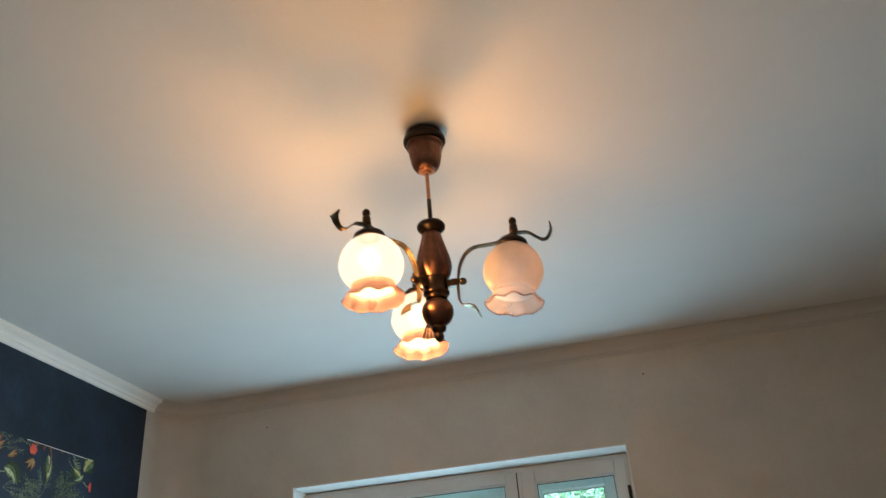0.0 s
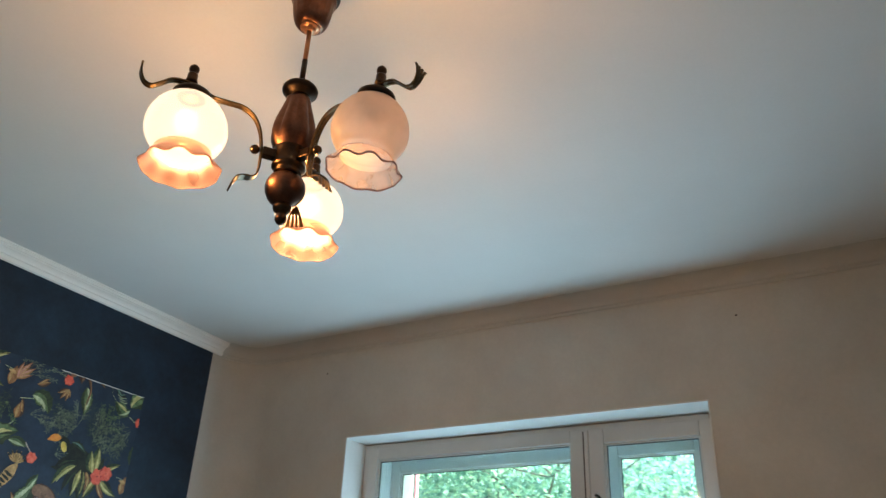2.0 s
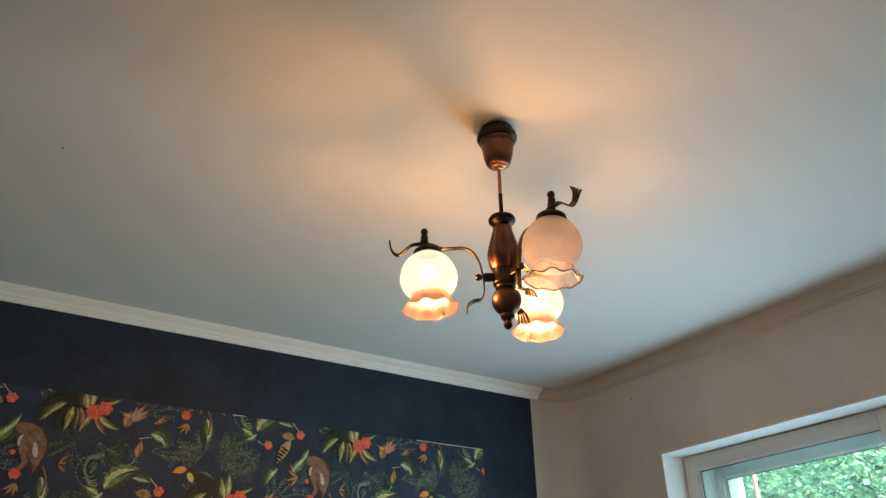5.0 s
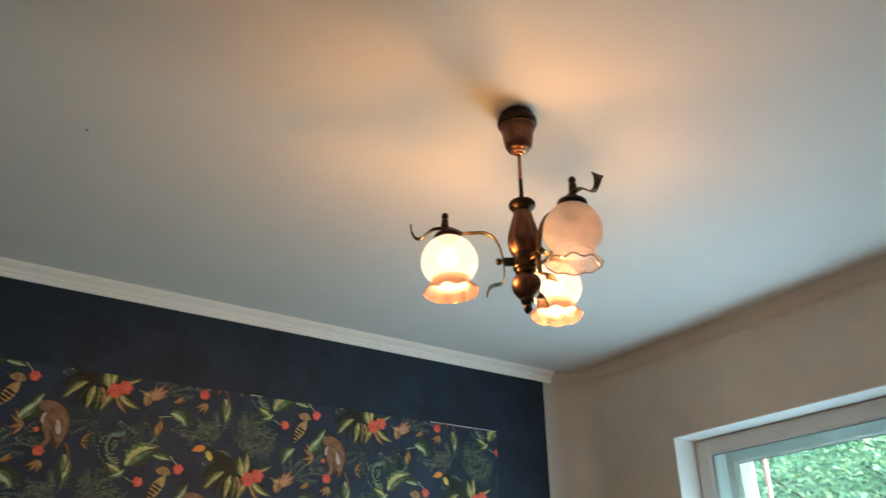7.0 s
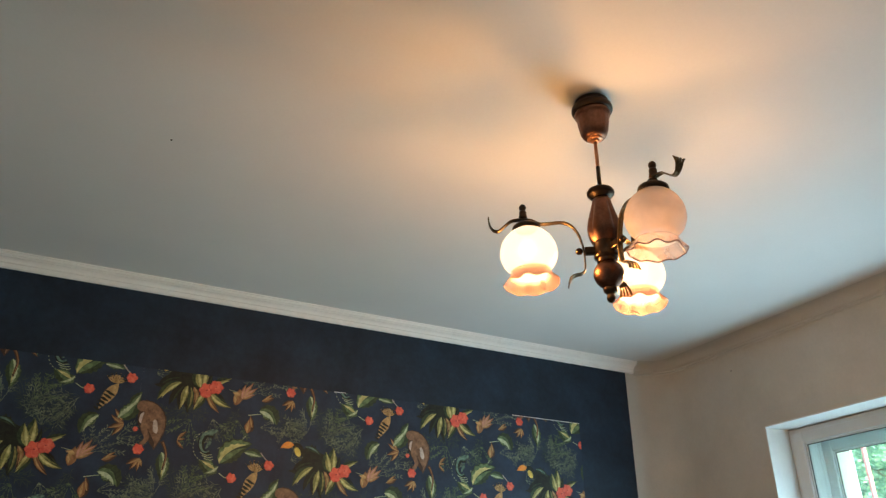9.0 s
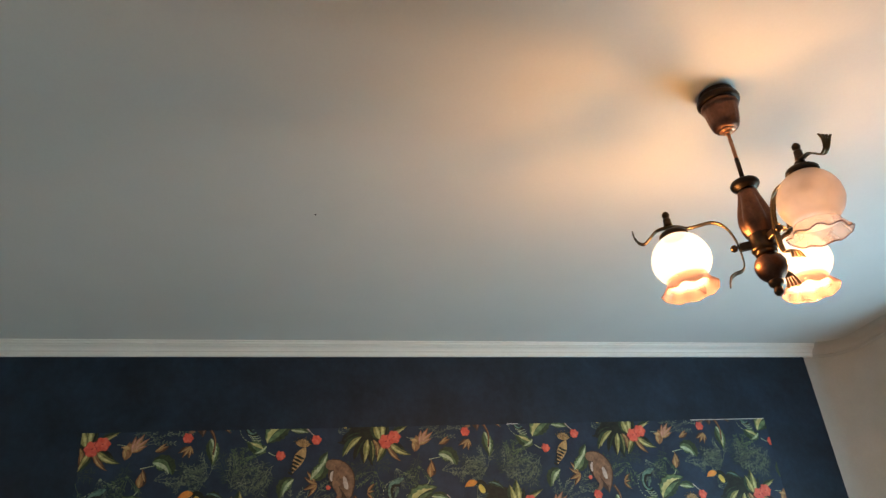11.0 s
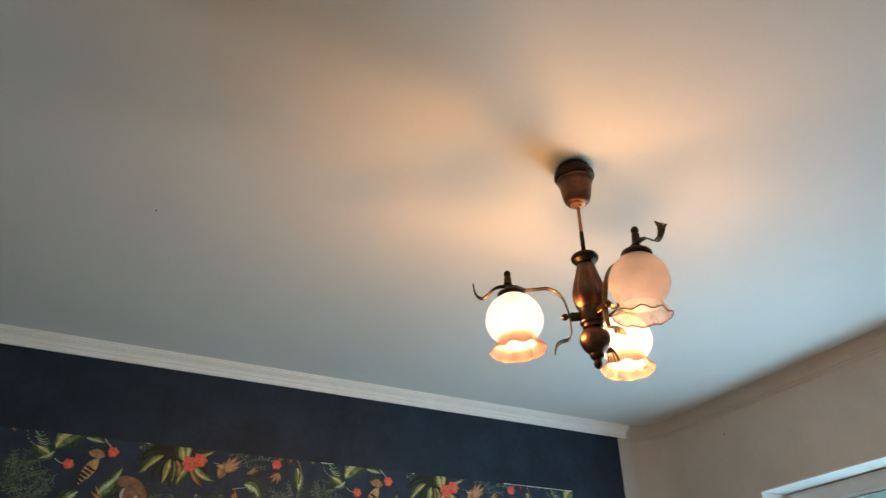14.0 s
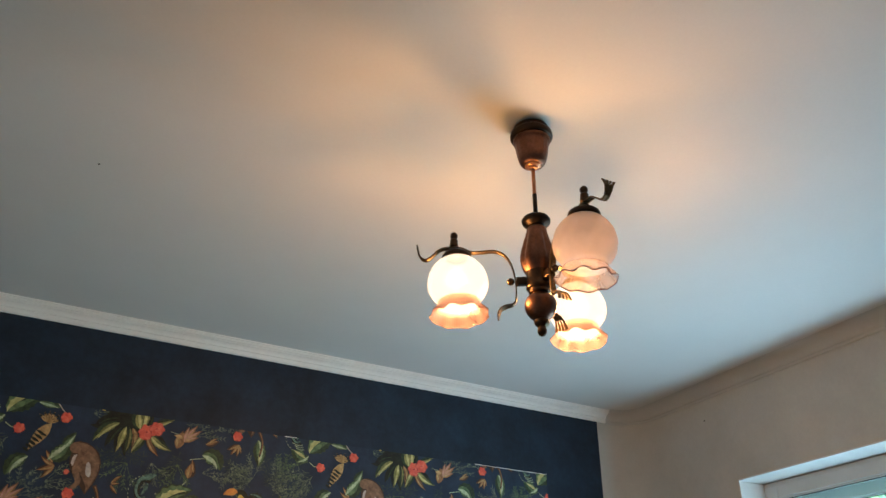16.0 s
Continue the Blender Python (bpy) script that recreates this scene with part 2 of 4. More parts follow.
def lathe(profile, steps=40, lobes=0, lobe_depth=0.0, lobe_range=(0, 0), wave=None):
    """Surface of revolution; profile is (radius, height) from top to bottom."""
    bm = bmesh.new()
    rings = []
    for r, z in profile:
        ring = []
        for i in range(steps):
            a = 2 * math.pi * i / steps
            rr, zz = r, z
            if lobes and lobe_range[0] < z < lobe_range[1]:
                fade = math.sin(math.pi * (z - lobe_range[0]) / (lobe_range[1] - lobe_range[0]))
                rr = r * (1 - lobe_depth * fade * (1 - abs(math.sin(lobes * a / 2))))
            if wave:
                rr, zz = wave(rr, zz, a)
            ring.append(bm.verts.new((rr * math.cos(a), rr * math.sin(a), zz)))
        rings.append(ring)
    for r0, r1 in zip(rings, rings[1:]):
        for i in range(steps):
            j = (i + 1) % steps
            bm.faces.new((r0[i], r0[j], r1[j], r1[i]))
    for ring, (r, _) in ((rings[0], profile[0]), (rings[-1], profile[-1])):
        if r < 0.03 and not wave:
            bm.faces.new(ring)
    return bm


def smooth_line(points, n=6):
    """Catmull-Rom through the points."""
    out = []
    p = [Vector(points[0])] + [Vector(q) for q in points] + [Vector(points[-1])]
    for i in range(1, len(p) - 2):
        for k in range(n):
            t = k / n
            a, b, c, d = p[i - 1], p[i], p[i + 1], p[i + 2]
            out.append(0.5 * ((2 * b) + (c - a) * t + (2 * a - 5 * b + 4 * c - d) * t * t + (3 * b - a - 3 * c + d) * t ** 3))
    out.append(p[-2])
    return out


# ---- structure ----
X0, X1, Y0, Y1, H = -2.005, 2.90, -0.47, 3.438, 2.735
WX0, WX1, WZ0, WZ1 = -1.390, 0.045, 0.92, 2.304   # window opening
OUT = 3.97                                        # outer face of the window wall

# floor is out of view; its tone is set for the light it bounces
floor_ob = finish("floor", one_box(X0 - 0.3, X1 + 0.3, Y0 - 0.3, OUT, -0.2, 0.0), M_FLOOR)
tagged(floor_ob, "plain brown floor closing the room, added out of view", "floor", kind="structure")
ceiling_ob = finish("ceiling", one_box(X0 - 0.3, X1 + 0.3, Y0 - 0.3, OUT, H, H + 0.25), M_CEILING)
tagged(ceiling_ob, "matt white painted ceiling with faint unevenness", "ceiling", kind="structure")
roof = finish("roof", one_box(X0 - 0.3, X1 + 0.3, Y0 - 0.3, OUT, H + 0.26, H + 0.5), M_RENDER)
tagged(roof, "plain slab closing the house above the ceiling", "roof", kind="structure")

bm = bmesh.new()
box(bm, X0 - 0.3, WX0, Y1, OUT, 0.0, H)
box(bm, WX1, X1 + 0.3, Y1, OUT, 0.0, H)
box(bm, WX0, WX1, Y1, OUT, 0.0, WZ0)
box(bm, WX0, WX1, Y1, OUT, WZ1, H)
bmesh.ops.remove_doubles(bm, verts=bm.verts, dist=0.0001)
wall_n = finish("wall_north", bm, M_WALL)
tagged(wall_n, "warm beige painted wall with a window opening and small specks", "wall", kind="structure")
wall_w = finish("wall_west", one_box(X0 - 0.3, X0, Y0 - 0.3, Y1, 0.0, H), M_WALL)
tagged(wall_w, "beige painted wall beneath dark navy wallpaper", "wall", kind="structure")
# unseen wall, set well back to lessen the light it bounces
wall_e = finish("wall_east", one_box(X1, X1 + 0.3, Y0 - 0.3, Y1, 0.0, H), M_WALL)
tagged(wall_e, "plain beige painted wall closing the room", "wall", kind="structure")
wall_s = finish("wall_south", one_box(X0, X1, Y0 - 0.3, Y0, 0.0, H), M_WALL)
tagged(wall_s, "plain beige painted wall closing the room", "wall", kind="structure")

# small filled holes on the window wall and the ceiling
for x, z, r in ((0.167, 2.580, 0.0035), (-1.522, 2.589, 0.0035)):
    bm = bmesh.new()
    bmesh.ops.create_uvsphere(bm, u_segments=10, v_segments=6, radius=r, matrix=pose(x, Y1, z))
    part("nail_hole", bm, M_SPECK_SHADOW, wall_n)
bm = bmesh.new()
bmesh.ops.create_uvsphere(bm, u_segments=10, v_segments=6, radius=0.003, matrix=pose(-0.978, 0.822, H))
tagged(finish("ceiling_speck", bm, M_SPECK_SHADOW), "tiny dark speck on the white ceiling", "speck", kind="structure")


# ---- cornice ----
def cornice_profile():
    """(out from the wall, below the ceiling): two small steps, a hollow and a lower bead."""
    pts = [(0.0, 0.0545), (0.008, 0.0545), (0.012, 0.0510), (0.013, 0.0400), (0.0115, 0.0387), (0.0125, 0.0367), (0.017, 0.0350)]
    for k in range(7):
        a = radians(90 * k / 6)
        pts.append((0.038 - 0.020 * math.cos(a), 0.034 - 0.015 * math.sin(a)))
    pts += [(0.035, 0.0170), (0.036, 0.0150), (0.043, 0.0140), (0.044, 0.0090), (0.0425, 0.0077), (0.0430, 0.0057), (0.048, 0.0045), (0.048, 0.0), (0.0, 0.0)]
    return pts


def cove_profile():
    """A quarter hollow above a small lip and groove, thick with old paint."""
    pts = [(0.0, 0.0590), (0.0022, 0.0586), (0.0036, 0.0565), (0.0042, 0.0515), (0.0040, 0.0500), (0.0044, 0.0485), (0.0070, 0.0465)]
    for k in range(25):
        a = radians(90 * k / 24)
        pts.append((0.0640 - 0.054 * math.cos(a), 0.0440 - 0.0428 * math.sin(a)))
    return pts + [(0.0655, 0.0008), (0.0655, 0.0), (0.0, 0.0)]


def cornice(name, stations, mat, label, profile=cornice_profile):
    """A run of cornice through stations of (place on the wall line, direction of the profile's reach)."""
    bm = bmesh.new()
    rows = [[bm.verts.new((p[0] + d[0] * o, p[1] + d[1] * o, H - k - 0.0005)) for o, k in profile()] for p, d in stations]
    n = len(rows[0])
    for r0, r1 in zip(rows, rows[1:]):
        for i in range(n):
            j = (i + 1) % n
            bm.faces.new((r0[i], r0[j], r1[j], r1[i]))
    bm.faces.new(rows[0])
    bm.faces.new(rows[-1])
    return tagged(finish(name, bm, mat), label, "cornice", kind="structure")


# the corner between the navy wall and the window wall is plastered round
R = 0.17
CX, CY = X0 + R, Y1 - R
ARC = [radians(180 - 90 * k / 28) for k in range(29)]
bm = bmesh.new()
lower = [bm.verts.new((CX + R * math.cos(a), CY + R * math.sin(a), 0.0)) for a in ARC]
upper = [bm.verts.new((v.co.x, v.co.y, H)) for v in lower]
for i in range(len(lower) - 1):
    bm.faces.new((lower[i], lower[i + 1], upper[i + 1], upper[i])).smooth = True
back = [bm.verts.new((x, y, z)) for z in (0.0, H) for x, y in ((X0 - 0.002, CY), (X0 - 0.002, Y1 + 0.002), (CX, Y1 + 0.002))]
for i in (0, 1):
    bm.faces.new((back[i], back[i + 1], back[i + 4], back[i + 3]))
tagged(finish("wall_corner", bm, M_WALL), "softly rounded beige plaster corner", "wall", kind="structure")

cornice("cornice_west", [((X0, Y0), (1, 1)), ((X0, CY), (1, 0))], M_CORNICE, "white moulded cornice above the navy wall")
cornice("cornice_north", [((CX + R * math.cos(a), CY + R * math.sin(a)), (-math.cos(a), -math.sin(a))) for a in ARC] + [((X1, Y1), (-1, -1))], M_BEIGE_TRIM, "beige painted cove above the window wall", cove_profile)
cornice("cornice_south", [((X0, Y0), (1, 1)), ((X1, Y0), (-1, 1))], M_CORNICE, "white moulded cornice above a plain wall")
cornice("cornice_east", [((X1, Y0), (-1, 1)), ((X1, Y1), (-1, -1))], M_CORNICE, "white moulded cornice above a plain wall")

# ---- window ----
window = tagged(new("window_1"), "white double casement window in a plastered reveal, closed", "window", kind="structure")
FY = 3.565                                       # room face of the inner frame
part("reveal", one_box(WX0, WX1, Y1 - 0.002, OUT, WZ1 - 0.004, WZ1 + 0.001), M_REVEAL, window, "white plastered reveal")
part("reveal", one_box(WX0 - 0.001, WX0 + 0.004, Y1 - 0.002, OUT, WZ0, WZ1 - 0.005), M_REVEAL, window, "white plastered reveal")
part("reveal", one_box(WX1 - 0.004, WX1 + 0.001, Y1 - 0.002, OUT, WZ0, WZ1 - 0.005), M_REVEAL, window, "white plastered reveal")
part("window_sill", one_box(WX0 + 0.005, WX1 - 0.005, Y1 - 0.04, FY, WZ0, WZ0 + 0.03, bevel=0.006), M_WHITE, window)


def frame_of(x0, x1, z0, z1, y0, y1, w_left, w_right, w_top, w_bottom, bevel=0.003):
    bm = bmesh.new()
    box(bm, x0, x0 + w_left, y0, y1, z0, z1, bevel)
    box(bm, x1 - w_right, x1, y0, y1, z0, z1, bevel)
    box(bm, x0 + w_left, x1 - w_right, y0 + 0.0004, y1 - 0.0004, z1 - w_top, z1, bevel)
    box(bm, x0 + w_left, x1 - w_right, y0 + 0.0004, y1 - 0.0004, z0, z0 + w_bottom, bevel)
    return bm


fx0, fx1, fz0, fz1 = WX0 + 0.006, WX1 - 0.006, WZ0 + 0.032, WZ1 - 0.007
part("window_frame", frame_of(fx0, fx1, fz0, fz1, FY + 0.006, FY + 0.055, 0.034, 0.024, 0.022, 0.04), M_WHITE, window)
# box lining between the inner and outer sashes
part("box_lining", frame_of(fx0 + 0.004, fx1 - 0.004, fz0, fz1 - 0.002, FY + 0.056, 3.700, 0.050, 0.050, 0.045, 0.05), M_WHITE_DAYLIT, window)
part("outer_frame", frame_of(fx0, fx1, fz0, fz1, 3.701, 3.745, 0.050, 0.050, 0.045, 0.05), M_WHITE_DAYLIT, window)


def sash(name, x0, x1, y, gx0, gx1, gz1, gz0, label):
    ob = part(name, frame_of(x0, x1, fz0 + 0.02, fz1 - 0.018, y, y + 0.042, gx0 - x0, x1 - gx1, fz1 - 0.018 - gz1, gz0 - fz0 - 0.02, 0.004), M_WHITE, window, label)
    pane = part("pane", one_box(gx0 - 0.004, gx1 + 0.004, y + 0.020, y + 0.024, gz0 - 0.004, gz1 + 0.004), M_PANE, ob)
    pane.visible_shadow = False
    part("glazing_bead", frame_of(gx0 - 0.001, gx1 + 0.001, gz0 - 0.001, gz1 + 0.001, y + 0.010, y + 0.0195, 0.007, 0.007, 0.007, 0.007, 0.001), M_WHITE, ob)
    part("gasket", frame_of(gx0 + 0.005, gx1 - 0.005, gz0 + 0.005, gz1 - 0.005, y + 0.017, y + 0.0197, 0.004, 0.004, 0.004, 0.004, 0.0), M_GASKET, ob)
    return ob


SEAM = -0.419
left = sash("sash", fx0 + 0.020, SEAM - 0.003, FY, -1.316, -0.479, 2.233, 1.06, "wide white inner sash")
right = sash("sash", SEAM + 0.003, fx1 - 0.012, FY, -0.354, -0.020, 2.224, 1.06, "narrow white inner sash")
sash("outer_sash", fx0 + 0.030, SEAM - 0.003, 3.700, -1.290, -0.530, 2.206, 1.08, "wide white outer sash")
sash("outer_sash", SEAM + 0.003, fx1 - 0.030, 3.700, -0.346, -0.071, 2.206, 1.08, "narrow white outer sash")
part("cover_strip", one_box(SEAM - 0.006, SEAM + 0.010, FY - 0.008, FY - 0.0005, fz0 + 0.03, 2.272, bevel=0.003), M_WHITE, right)
# dark strip on the sash face draws the shadowed gap beside the cover strip
part("shadow_strip", one_box(SEAM - 0.0115, SEAM - 0.0062, FY - 0.003, FY - 0.0006, fz0 + 0.03, 2.272), M_SPECK_SHADOW, right, "dark strip drawn for the shadow beside the cover strip")


def handle(x, z, lean, parent):
    bm = bmesh.new()
    bmesh.ops.create_cone(bm, cap_ends=True, segments=20, radius1=0.013, radius2=0.010, depth=0.008, matrix=pose(x, FY - 0.012, z, 90))
    rosette = part("handle_rosette", bm, M_WHITE, parent, "pale round rosette", True)
    pts = smooth_line([(x, FY - 0.014, z), (x + lean * 0.008, FY - 0.026, z - 0.004), (x + lean * 0.022, FY - 0.032, z - 0.016), (x + lean * 0.034, FY - 0.034, z - 0.036)], 5)
    bm = bmesh.new()
    rings = []
    for i, p in enumerate(pts):
        r = 0.0055 - 0.002 * i / len(pts)
        rings.append([bm.verts.new(p + Vector((r * math.cos(a), 0.5 * r * math.sin(a), r * math.sin(a)))) for a in [k * math.pi / 4 for k in range(8)]])
    for r0, r1 in zip(rings, rings[1:]):
        for i in range(8):
            bm.faces.new((r0[i], r0[(i + 1) % 8], r1[(i + 1) % 8], r1[i]))
    bm.faces.new(rings[0])
    bm.faces.new(rings[-1])
    part("handle", bm, M_BLACK, parent, "thin black lever", True)


handle(-0.456, 2.030, -1, left)
handle(-0.388, 2.045, 1, right)
for z in (2.13, 1.15):
    bm = bmesh.new()
    bmesh.ops.create_cone(bm, cap_ends=True, segments=14, radius1=0.007, radius2=0.007, depth=0.07, matrix=pose(fx1 - 0.012, FY - 0.004, z))
    part("hinge", bm, M_BLACK, right, "dark steel hinge", True)

# ---- navy wallpaper and the printed panel ----
NAVY_Y0, NAVY_Y1, NAVY_TOP = Y0, 3.220, H - 0.0540
navy = finish("navy_wallpaper", one_box(X0 + 0.0005, X0 + 0.003, NAVY_Y0 + 0.001, NAVY_Y1, 0.08, NAVY_TOP), M_NAVY)
tagged(navy, "dark navy wallpaper with a mottled brushed texture", "wallpaper", kind="structure")

PY0, PY1, PZ0, PZ1 = 0.074, 2.906, 0.32, 2.387    # printed panel
FACE = X0 + 0.0045
panel = tagged(new("wallpaper_panel"), "dark slate wallpaper panel printed with tropical leaves and red flowers", "wallpaper", kind="structure")
y = PY1 - 0.370
cuts = [PY1, y]
while y > PY0:
    y = max(PY0, y - 0.53)
    cuts.append(y)
for a, b in zip(cuts[1:], cuts):
    part("paper_strip", one_box(X0 + 0.0032, FACE, a + 0.0004, b, PZ0, PZ1), M_SHEET, panel)
for a, b, dz in ((2.536, 2.906, 0.0), (1.686, 1.735, 0.001)):
    part("paper_edge", one_box(X0 + 0.0032, FACE + 0.0008, a, b, PZ1 - 0.0005, PZ1 + 0.0022), M_CORNICE, panel, "pale torn paper edge")


# motifs are drawn in (right, up) metres round the middle of a large red blossom
def shape(bm, pts, layer):
    vs = [bm.verts.new((0.0005 * layer, u, v)) for u, v in pts]
    if len(vs) > 2:
        bm.faces.new(vs)


def oval(bm, u, v, ru, rv, turn=0.0, layer=3, n=18, rough=0.0, rnd=None):
    c, s = math.cos(radians(turn)), math.sin(radians(turn))
    pts = []
    for i in range(n):
        a = 2 * math.pi * i / n
        k = 1 + (rnd.uniform(-rough, rough) if rnd else 0)
        x, z = ru * k * math.cos(a), rv * k * math.sin(a)
        pts.append((u + c * x - s * z, v + s * x + c * z))
    shape(bm, pts, layer)


def leaf(bm, u, v, length, width, turn, bend=0.0, layer=2, side=0, teeth=0.0):
    """A pointed leaf from (u, v) outwards; side 1 or -1 gives one half of it only."""
    n = 12
    mid, dirs = [], []
    a = radians(turn)
    p = Vector((u, v))
    for i in range(n + 1):
        mid.append(p.copy())
        dirs.append(a)
        p += Vector((math.cos(a), math.sin(a))) * length / n
        a += radians(bend) / n
    def edge(sign):
        out = []
        for i in range(n + 1):
            t = i / n
            w = width / 2 * math.sin(math.pi * t ** 0.8) * (1 + (teeth if i % 2 else -teeth))
            out.append(mid[i] + Vector((-math.sin(dirs[i]), math.cos(dirs[i]))) * w * sign)
        return out
    for sign in (1, -1):
        if side and sign != side:
            continue
        e = edge(sign)
        for i in range(n):
            q = [mid[i], mid[i + 1], e[i + 1], e[i]]
            if sign < 0:
                q.reverse()
            q = [tuple(z) for k, z in enumerate(q) if (z - q[k - 1]).length > 1e-6]
            shape(bm, q, layer)


def strip(bm, pts, w0, w1, layer=2):
    line = smooth_line([(a, b, 0) for a, b in pts], 5)
    n = len(line) - 1
    rows = []
    for i, p in enumerate(line):
        d = (line[min(i + 1, n)] - line[max(i - 1, 0)]).normalized()
        w = (w0 + (w1 - w0) * i / n) / 2
        rows.append(((p.x - d.y * w, p.y + d.x * w), (p.x + d.y * w, p.y - d.x * w)))
    for r0, r1 in zip(rows, rows[1:]):
        shape(bm, [r0[0], r1[0], r1[1], r0[1]], layer)


def blossom(bm, u, v, r, petals, rnd, layer=6, every=1, first=0):
    for k in range(first, petals, every):
        a = 360 * k / petals + rnd.uniform(-8, 8)
        oval(bm, u + 0.52 * r * math.cos(radians(a)), v + 0.52 * r * math.sin(radians(a)), r * 0.54, r * 0.42, a, layer + 0.25 * k, 16, 0.09, rnd)


def stroke(bm, p, d, length, width, layer):
    o = Vector((-d.y, d.x)) * width / 2
    shape(bm, [tuple(p), tuple(p + d * length * 0.45 + o), tuple(p + d * length), tuple(p + d * length * 0.45 - o)], layer)


def fern(bm, u, v, length, turn, spread, rnd, bend=20.0, layer=1):
    """A feathery sprig: a stem, side stems and narrow leaflets."""
    a = radians(turn)
    n = max(4, int(length / 0.019))
    p = Vector((u, v))
    for i in range(n):
        t = i / n
        d = Vector((math.cos(a), math.sin(a)))
        stroke(bm, p, d, 0.024, 0.0022, layer)
        p += d * 0.019
        a += radians(bend) / n
        for s in (1, -1):
            reach = 1.35 * spread * math.sin(math.pi * min(1, 0.22 + 0.72 * t)) * rnd.uniform(0.7, 1.15)
            b = a + s * radians(rnd.uniform(34, 58))
            e = Vector((math.cos(b), math.sin(b)))
            stroke(bm, p, e, reach + 0.008, 0.0020, layer)
            for k in range(int(reach / 0.019)):
                q = p + e * 0.019 * (k + 0.6)
                for w in (1, -1):
                    c = b + w * radians(rnd.uniform(26, 46))
                    stroke(bm, q, Vector((math.cos(c), math.sin(c))), rnd.uniform(0.013, 0.026), 0.0025, layer)


def spray(bm, u, v, length, turn, fan, count, rnd, layer=1.4):
    """Thin curved stems fanning out of one point, set with short needles."""
    for k in range(count):
        a = radians(turn + fan * (k / max(1, count - 1) - 0.5) + rnd.uniform(-5, 5))
        reach = length * rnd.uniform(0.72, 1.05)
        curl = radians(rnd.uniform(-38, 38))
        n = max(4, int(reach / 0.0125))
        p = Vector((u, v))
        for i in range(n):
            d = Vector((math.cos(a), math.sin(a)))
            stroke(bm, p, d, 0.0165, 0.0022, layer)
            p += d * reach / n
            a += curl / n
            if i > 1:
                for w in (1, -1):
                    c = a + w * radians(rnd.uniform(24, 48))
                    stroke(bm, p, Vector((math.cos(c), math.sin(c))), rnd.uniform(0.010, 0.021), 0.0026, layer)


